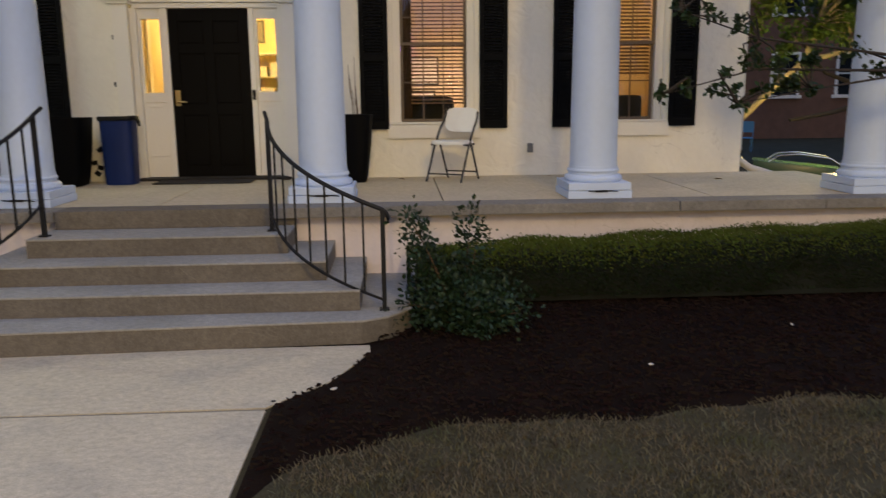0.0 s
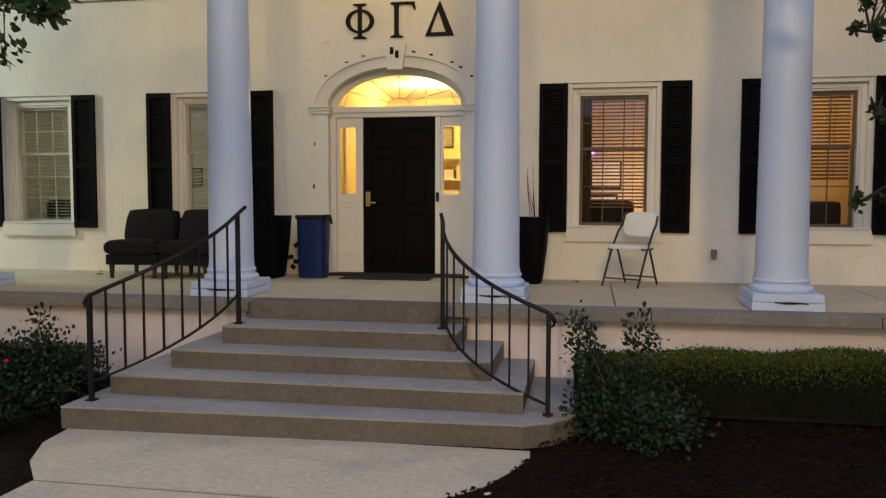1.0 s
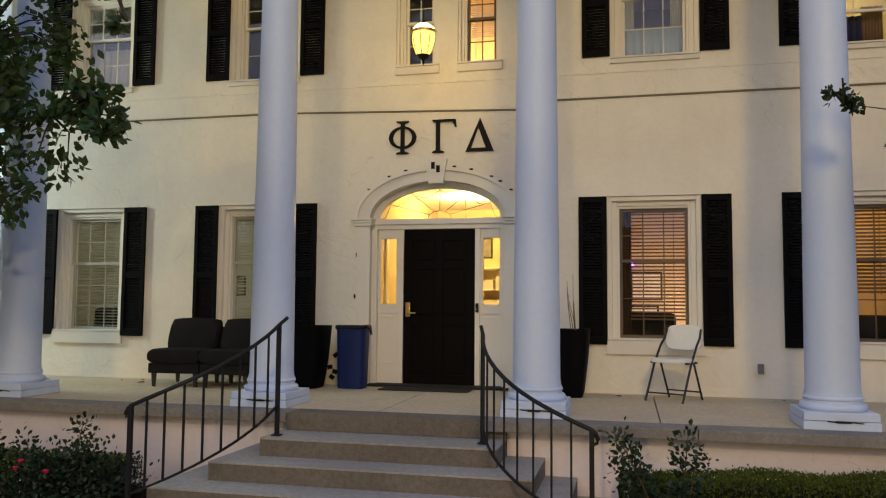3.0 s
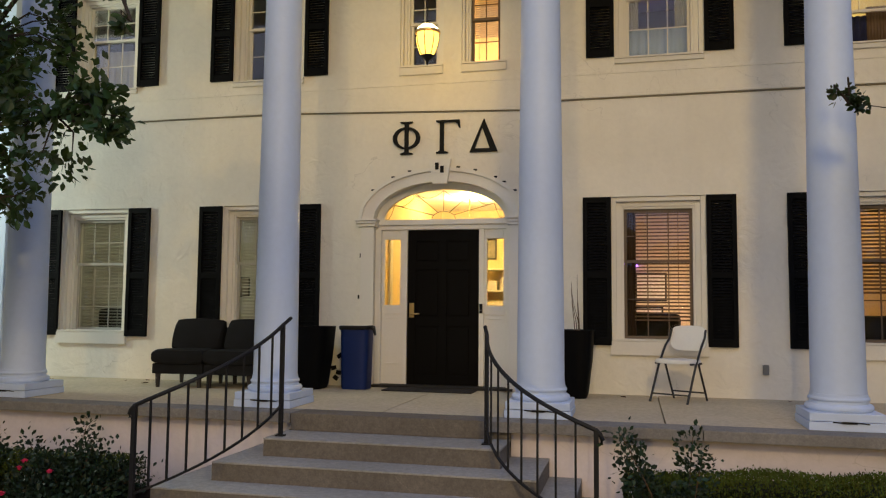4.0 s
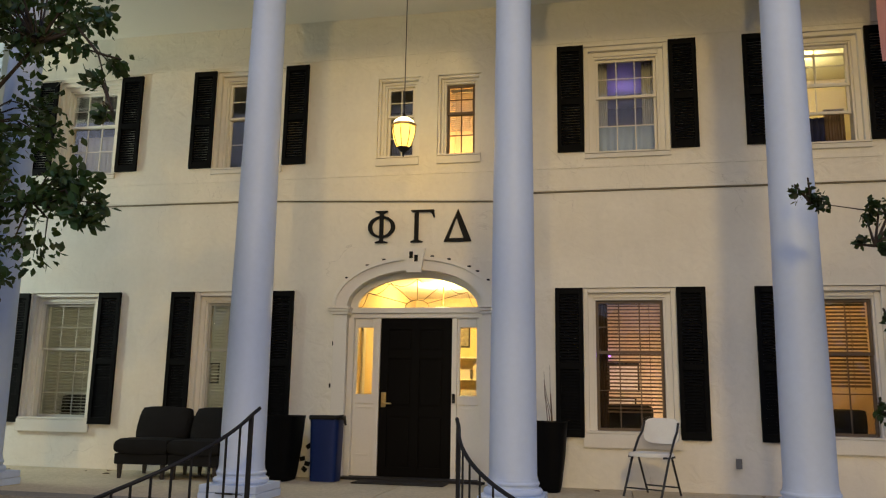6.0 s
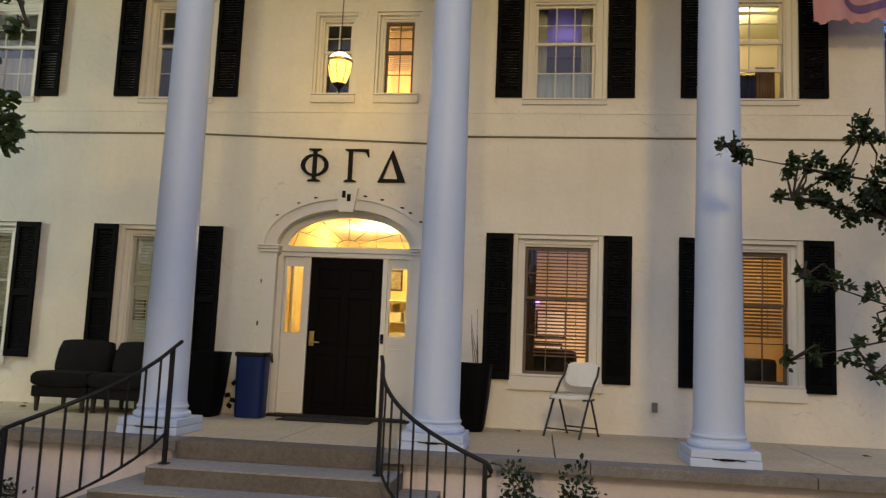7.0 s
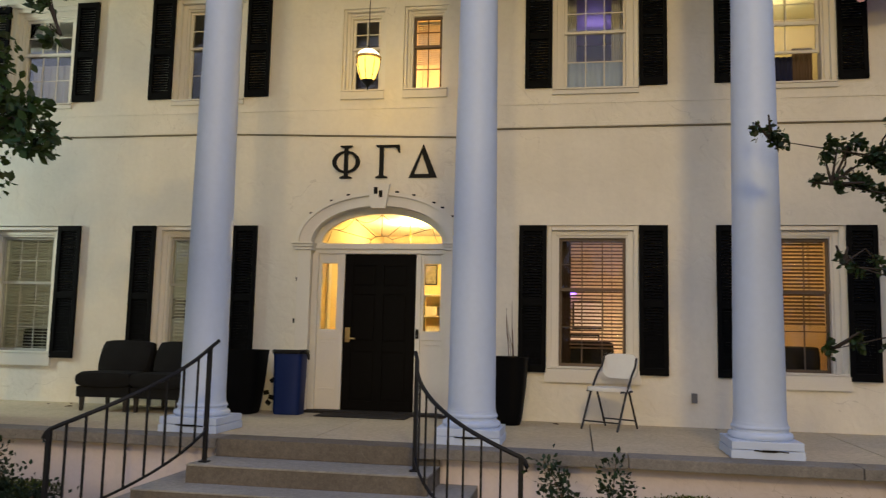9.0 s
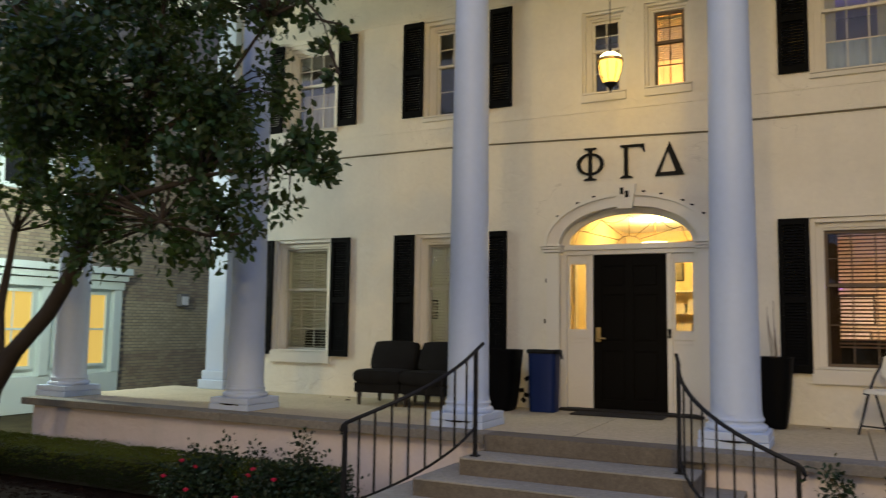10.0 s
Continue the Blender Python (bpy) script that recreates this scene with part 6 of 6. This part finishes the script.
# ---- neighbouring building beside the porch ----
NX = -12.6
nb = thing("neighbour_building", "tan brick house with pale aqua trimmed lit windows", "house")
part("wall", boxes((NX - 0.3, NX - 0.015, -6.0, 15.0, 0.0, 10.0)), MORTAR, nb)
brick_me = mesh_of("brick", boxes((-0.02, 0.0, -0.102, 0.102, -0.029, 0.029)), BRICK)
BAY = (-2.8, 2.95)
count = 0
verts, faces = [], []
for row in range(int(8.0 / 0.0745)):
    z = 0.05 + row * 0.0745
    for k in range(int(12.5 / 0.215)):
        yy = -3.5 + k * 0.215 + (0.107 if row % 2 else 0)
        if BAY[0] - 0.1 < yy < BAY[1] + 0.12 and z < 3.2:
            continue
        near = 2.0 < yy < 6.0 and 1.2 < z < 2.4
        if near and count < 300:
            b = new("brick", brick_me)
            b.parent = nb
            b.location = (NX, yy, z)
            count += 1
        else:
            k0 = len(verts)
            for dx in (-0.02, 0.0):
                for dy, dz in ((-0.102, -0.029), (0.102, -0.029), (0.102, 0.029), (-0.102, 0.029)):
                    verts.append((NX + dx, yy + dy, z + dz))
            faces += [(k0 + 4, k0 + 5, k0 + 6, k0 + 7), (k0, k0 + 1, k0 + 5, k0 + 4), (k0 + 2, k0 + 3, k0 + 7, k0 + 6), (k0 + 1, k0 + 2, k0 + 6, k0 + 5), (k0 + 3, k0, k0 + 4, k0 + 7)]
me = bpy.data.meshes.new("brickwork")
me.from_pydata(verts, [], faces)
me.materials.append(BRICK)
ob = tagged(new("brickwork", me), "", "", "", "stuff")
ob.parent = nb
# bay with pilasters, entablature and lit panes
part("bay_panel", boxes((NX - 0.014, NX - 0.001, BAY[0], BAY[1], 0.752, 2.619)), AQUA, nb, "pale aqua painted bay")
part("bay_base", boxes((NX - 0.014, NX + 0.10, BAY[0], BAY[1], 0.0, 0.75), bevel=0.01), AQUA, nb, "pale aqua painted base")
part("architrave", boxes((NX - 0.014, NX + 0.14, BAY[0] - 0.05, BAY[1] + 0.05, 2.62, 2.80), bevel=0.01), AQUA, nb, "pale aqua painted moulding")
part("frieze", boxes((NX - 0.014, NX + 0.20, BAY[0] - 0.1, BAY[1] + 0.1, 2.82, 2.95), bevel=0.01), AQUA, nb, "pale aqua painted moulding")
part("cornice", boxes((NX - 0.014, NX + 0.28, BAY[0] - 0.16, BAY[1] + 0.16, 2.97, 3.12), bevel=0.01), AQUA, nb, "pale aqua painted cornice")
edges = (-2.7, -0.85, 1.0, 2.85)
for yy in edges:
    c = min(max(yy, BAY[0] + 0.11), BAY[1] - 0.11)
    part("pilaster", boxes((NX - 0.014, NX + 0.12, c - 0.11, c + 0.11, 0.752, 2.618), bevel=0.008), AQUA, nb, "pale aqua pilaster")
NLIT = glowing("lit_blind_panel", (1.0, 0.66, 0.15), 0.72)
for a, b in zip(edges, edges[1:]):
    w = part("window", boxes((NX + 0.0, NX + 0.06, a + 0.24, a + 0.30, 0.90, 2.55), (NX + 0.0, NX + 0.06, b - 0.30, b - 0.24, 0.90, 2.55), (NX + 0.0, NX + 0.06, a + 0.30, b - 0.30, 2.49, 2.55), (NX + 0.0, NX + 0.06, a + 0.30, b - 0.30, 0.90, 0.96), (NX + 0.01, NX + 0.05, a + 0.30, b - 0.30, 1.70, 1.74)), AQUA, nb)
    part("blind", boxes((NX + 0.0, NX + 0.015, a + 0.30, b - 0.30, 0.96, 2.49)), NLIT, w, "drawn blind glowing yellow")
    for k in range(1, 3):
        yk = a + 0.30 + (b - a - 0.60) * k / 3
        part("glazing_bar", boxes((NX + 0.02, NX + 0.045, yk - 0.012, yk + 0.012, 0.96, 2.49)), AQUA, w)
for (yy, z) in ((3.2, 5.6), (0.4, 5.6), (-2.2, 5.6)):
    w = part("window", boxes((NX, NX + 0.06, yy - 0.6, yy - 0.5, z - 0.9, z + 0.9), (NX, NX + 0.06, yy + 0.5, yy + 0.6, z - 0.9, z + 0.9), (NX, NX + 0.06, yy - 0.5, yy + 0.5, z + 0.8, z + 0.9), (NX, NX + 0.08, yy - 0.65, yy + 0.65, z - 1.0, z - 0.9), (NX, NX + 0.05, yy - 0.5, yy + 0.5, z - 0.03, z + 0.03)), AQUA, nb)
    part("pane", boxes((NX + 0.005, NX + 0.02, yy - 0.5, yy + 0.5, z - 0.9, z + 0.8)), CARGLASS, w)
wlamp = thing("wall_lantern", "unlit grey box lantern on the brick wall", "lantern", (NX + 0.001, 4.9, 2.45))
part("box", boxes((0.0, 0.16, -0.14, 0.14, -0.16, 0.16), bevel=0.02), BOXGREY, wlamp)
part("lens", boxes((0.161, 0.18, -0.11, 0.11, -0.12, 0.10), bevel=0.01), CHAIRWHITE, wlamp)

# ---- yard and street beyond the right corner ----
rb = thing("brick_house", "dark red brick house across the yard", "house")
part("wall", boxes((13.0, 30.0, 22.0, 23.0, 0.0, 8.5)), BRICKRED, rb)
part("roof", boxes((12.6, 30.4, 21.6, 26.0, 8.5, 8.9)), EDGE, rb)
for x in (15.2, 17.9, 20.6, 23.3):
    for z in (2.6, 5.8):
        w = part("window", boxes((x - 0.6, x - 0.5, 21.93, 22.0, z - 0.85, z + 0.85), (x + 0.5, x + 0.6, 21.93, 22.0, z - 0.85, z + 0.85), (x - 0.5, x + 0.5, 21.93, 22.0, z + 0.75, z + 0.85), (x - 0.7, x + 0.7, 21.90, 22.0, z - 0.98, z - 0.85), (x - 0.5, x + 0.5, 21.94, 22.0, z - 0.03, z + 0.03)), TRIM, rb)
        part("pane", boxes((x - 0.5, x + 0.5, 21.97, 21.998, z - 0.85, z + 0.75)), CARGLASS, w)

gl = thing("garden_lounger", "low green garden lounger with pale tube rails on the lit lawn", "lounger", (9.75, 4.45, -0.012), -22)
bm = boxes((-0.85, 0.85, -0.36, 0.36, 0.16, 0.46), bevel=0.05)
for q in bm.verts:
    if q.co.x < -0.4:
        q.co.z += 0.16
part("body", bm, CARPAINT, gl, "green padded body", smooth=True)
part("seat_well", boxes((-0.30, 0.72, -0.28, 0.28, 0.463, 0.475), bevel=0.004), BLACKPLASTIC, gl, "dark sling seat")
for yy in (-0.33, 0.33):
    bm = bmesh.new()
    tube(bm, [(-0.62, yy, 0.55), (-0.40, yy, 0.70), (-0.05, yy, 0.73), (0.45, yy, 0.66), (0.80, yy, 0.44)], 0.016, 7)
    part("side_rail", bm, CHROME, gl, "pale tube rail", smooth=True)
for x in (-0.7, 0.7):
    for yy in (-0.28, 0.28):
        part("leg", boxes((x - 0.03, x + 0.03, yy - 0.03, yy + 0.03, 0.0, 0.17)), CHROME, gl)

pl_ = thing("post_lantern", "yellow-lit ribbed garden post with a lamp cap", "post lamp", (10.5, 3.85, -0.012))
for k in range(14):
    part("course", ring_solid(bmesh.new(), [(0.105, 0.11 * k), (0.118, 0.11 * k + 0.02), (0.118, 0.11 * k + 0.088), (0.105, 0.11 * k + 0.108)], 14), BARKPALE, pl_)
part("lamp_cap", ring_solid(bmesh.new(), [(0.13, 1.54), (0.15, 1.56), (0.11, 1.64), (0.02, 1.66)], 14), glowing("cap_glass", (1.0, 0.9, 0.6), 2.0), pl_, "glowing lamp cap")

bc = thing("garden_chair", "blue metal garden chair on the side lawn", "chair", (13.3, 15.0, 0.0), -30)
part("seat", boxes((-0.24, 0.24, -0.24, 0.24, 0.42, 0.45), bevel=0.01), BLUECHAIR, bc)
part("backrest", boxes((-0.24, 0.24, 0.22, 0.25, 0.60, 0.95), bevel=0.01), BLUECHAIR, bc)
for sx in (-0.22, 0.22):
    for sy, top in ((-0.22, 0.42), (0.235, 0.95)):
        part("leg", boxes((sx - 0.013, sx + 0.013, sy - 0.013, sy + 0.013, 0.0, top)), BLUECHAIR, bc)
dp = thing("downspout", "white downspout elbow at the house corner", "pipe", (HX1 + 0.06, 0.12, 0))
bm = bmesh.new()
tube(bm, [(0, 0.1, CEIL), (0, 0.1, 1.1), (0.03, 0.08, 0.95), (0.14, 0.0, 0.86), (0.40, -0.05, 0.78)], 0.05, 10)
part("pipe", bm, PIPE, dp, smooth=True)

# trees behind
rr = np.random.default_rng(90)
for k, (x, yy, s, bark) in enumerate(((13.5, 9.0, 1.3, BARK), (17.5, 5.5, 1.25, BARK), (18.5, 14.0, 1.5, BARK), (-10.4, 9.5, 1.2, BARK), (-9.0, -5.4, 0.8, BARK))):
    clumps = []
    for j in range(44):
        d = Vector(rr.normal(0, 1, 3)).normalized()
        q = rr.uniform(0.5, 1.0)
        clumps.append((s * d.x * 2.6 * q, s * d.y * 2.2 * q, s * (5.2 + d.z * 2.9 * q), s * rr.uniform(0.5, 0.75), 1.0))
    trunk = [(0, 0, -0.05), (0.05, 0, 1.0 * s), (0.0, 0, 2.2 * s), (0.1, 0, 3.6 * s)]
    limbs = [([(0.02, 0, 1.9 * s), (-0.8 * s, 0.1, 2.8 * s), (-1.6 * s, 0.2, 4.4 * s)], 0.09, 0.02), ([(0.02, 0, 2.3 * s), (0.9 * s, -0.1, 3.2 * s), (1.7 * s, 0, 4.6 * s)], 0.09, 0.02),
             ([(0.1, 0, 3.5 * s), (0.0, 0.4, 4.8 * s), (0.1, 0.2, 6.4 * s)], 0.08, 0.02), ([(0.0, 0, 1.5 * s), (-0.9 * s, -0.4, 1.75 * s), (-1.7 * s, -0.5, 2.6 * s)], 0.07, 0.02), ([(0.05, 0, 1.2 * s), (-1.1, -0.6, 1.35), (-2.2, -0.9, 1.2)], 0.07, 0.04)]
    tree("tall leafy tree behind the yard", (x, yy, 0.0), (trunk, 0.2 * s, 0.1 * s), limbs, clumps, 15000, 0.15 * s, bark, 40 + k)

# unseen street tree, added between street lamp and house to dapple the light
tree("leafy tree added out of view to dapple the lamp light", (5.4, -17.2, 0.0),
     ([(0, 0, -0.05), (0, 0, 1.2), (-0.1, 0, 2.4), (-0.2, 0, 3.6), (-0.1, 0, 5.2)], 0.16, 0.07),
     [([(-0.1, 0, 2.4), (-1.2, 0, 2.9), (-2.6, 0.1, 3.2), (-4.2, 0, 3.4), (-5.2, 0, 3.4)], 0.05, 0.008), ([(-0.2, 0, 3.6), (0.8, 0.2, 4.6), (1.3, 0.2, 5.8)], 0.06, 0.02), ([(-0.15, 0, 4.4), (-0.8, 0.3, 5.6), (-1.0, 0.3, 6.8)], 0.05, 0.02)],
     [(-2.62, 0, 3.62, 0.22, 1.6), (-2.3, 0, 3.25, 0.15, 0.5), (-3.5, 0, 3.25, 0.15, 0.4), (-3.9, 0, 3.55, 0.12, 0.3), (-4.7, 0, 3.35, 0.17, 0.9), (-5.0, 0, 3.15, 0.14, 0.7), (-4.4, 0, 3.7, 0.12, 0.3), (-1.6, 0, 3.4, 0.2, 0.5),
      (0.0, 0, 5.5, 0.6, 1.5), (0.8, 0.2, 5.2, 0.6, 1.5), (1.3, 0.3, 6.2, 0.6, 1.5), (-0.9, 0.3, 6.6, 0.6, 1.5), (0.2, 0.3, 7.0, 0.6, 1.5)], 5200, 0.10, BARK, 71)

# tree behind the house corner, its low limbs caught by the yard light
clumps = []
for j in range(52):
    d = Vector(rr.normal(0, 1, 3)).normalized()
    q = rr.uniform(0.5, 1.0)
    clumps.append((2.2 + d.x * 2.5 * q, d.y * 1.8 * q, 5.4 + d.z * 2.9 * q, rr.uniform(0.4, 0.65), 1.0))
clumps += [(0.9 + 0.22 * (k % 4), 0.3 * (k % 3), 4.2 + 0.42 * k, 0.5, 1.0) for k in range(11)]
clumps += [(1.3 + 0.55 * (k % 7), 0.4 * (k % 3), 6.9 + 0.6 * (k // 7), 0.55, 1.0) for k in range(21)]
clumps += [(2.2, 0, 2.9, 0.35, 0.6), (2.9, 0.1, 3.1, 0.35, 0.6), (1.5, -0.1, 3.3, 0.4, 0.7), (3.3, 0, 3.6, 0.45, 0.8), (2.0, 0.2, 2.3, 0.2, 0.25)]
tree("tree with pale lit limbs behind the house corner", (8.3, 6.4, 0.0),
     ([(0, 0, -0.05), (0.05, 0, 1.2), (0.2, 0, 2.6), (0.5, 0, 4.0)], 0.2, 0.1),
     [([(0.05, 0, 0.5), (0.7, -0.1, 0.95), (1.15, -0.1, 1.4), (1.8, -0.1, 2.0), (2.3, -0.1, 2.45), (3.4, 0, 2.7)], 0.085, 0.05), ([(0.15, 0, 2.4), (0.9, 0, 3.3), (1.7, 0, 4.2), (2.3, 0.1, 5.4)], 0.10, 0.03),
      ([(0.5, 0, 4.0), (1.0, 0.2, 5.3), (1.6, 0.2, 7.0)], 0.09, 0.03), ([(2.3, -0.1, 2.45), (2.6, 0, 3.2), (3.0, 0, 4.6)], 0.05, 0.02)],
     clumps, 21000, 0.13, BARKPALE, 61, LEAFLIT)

# far wood line closing the view
rr = np.random.default_rng(91)
pl, nm = [], []
for k in range(16000):
    a = rr.uniform(0, 2 * math.pi)
    dist = rr.uniform(34, 46)
    h = 3.2 + 2.2 * noise.noise((math.cos(a) * 4, math.sin(a) * 4, 0)) + 1.2 * noise.noise((math.cos(a) * 14, math.sin(a) * 14, 3))
    pl.append((dist * math.cos(a), dist * math.sin(a), rr.uniform(0, 1) ** 0.8 * max(1.5, h * 2)))
    nm.append((-math.cos(a), -math.sin(a), 0.3))
tagged(new("far_trees", leaf_mesh("far_trees", np.array(pl), np.array(nm), rr.uniform(0.8, 1.6, len(pl)), LEAF, 5)), "distant dark belt of trees", "trees", "", "stuff")
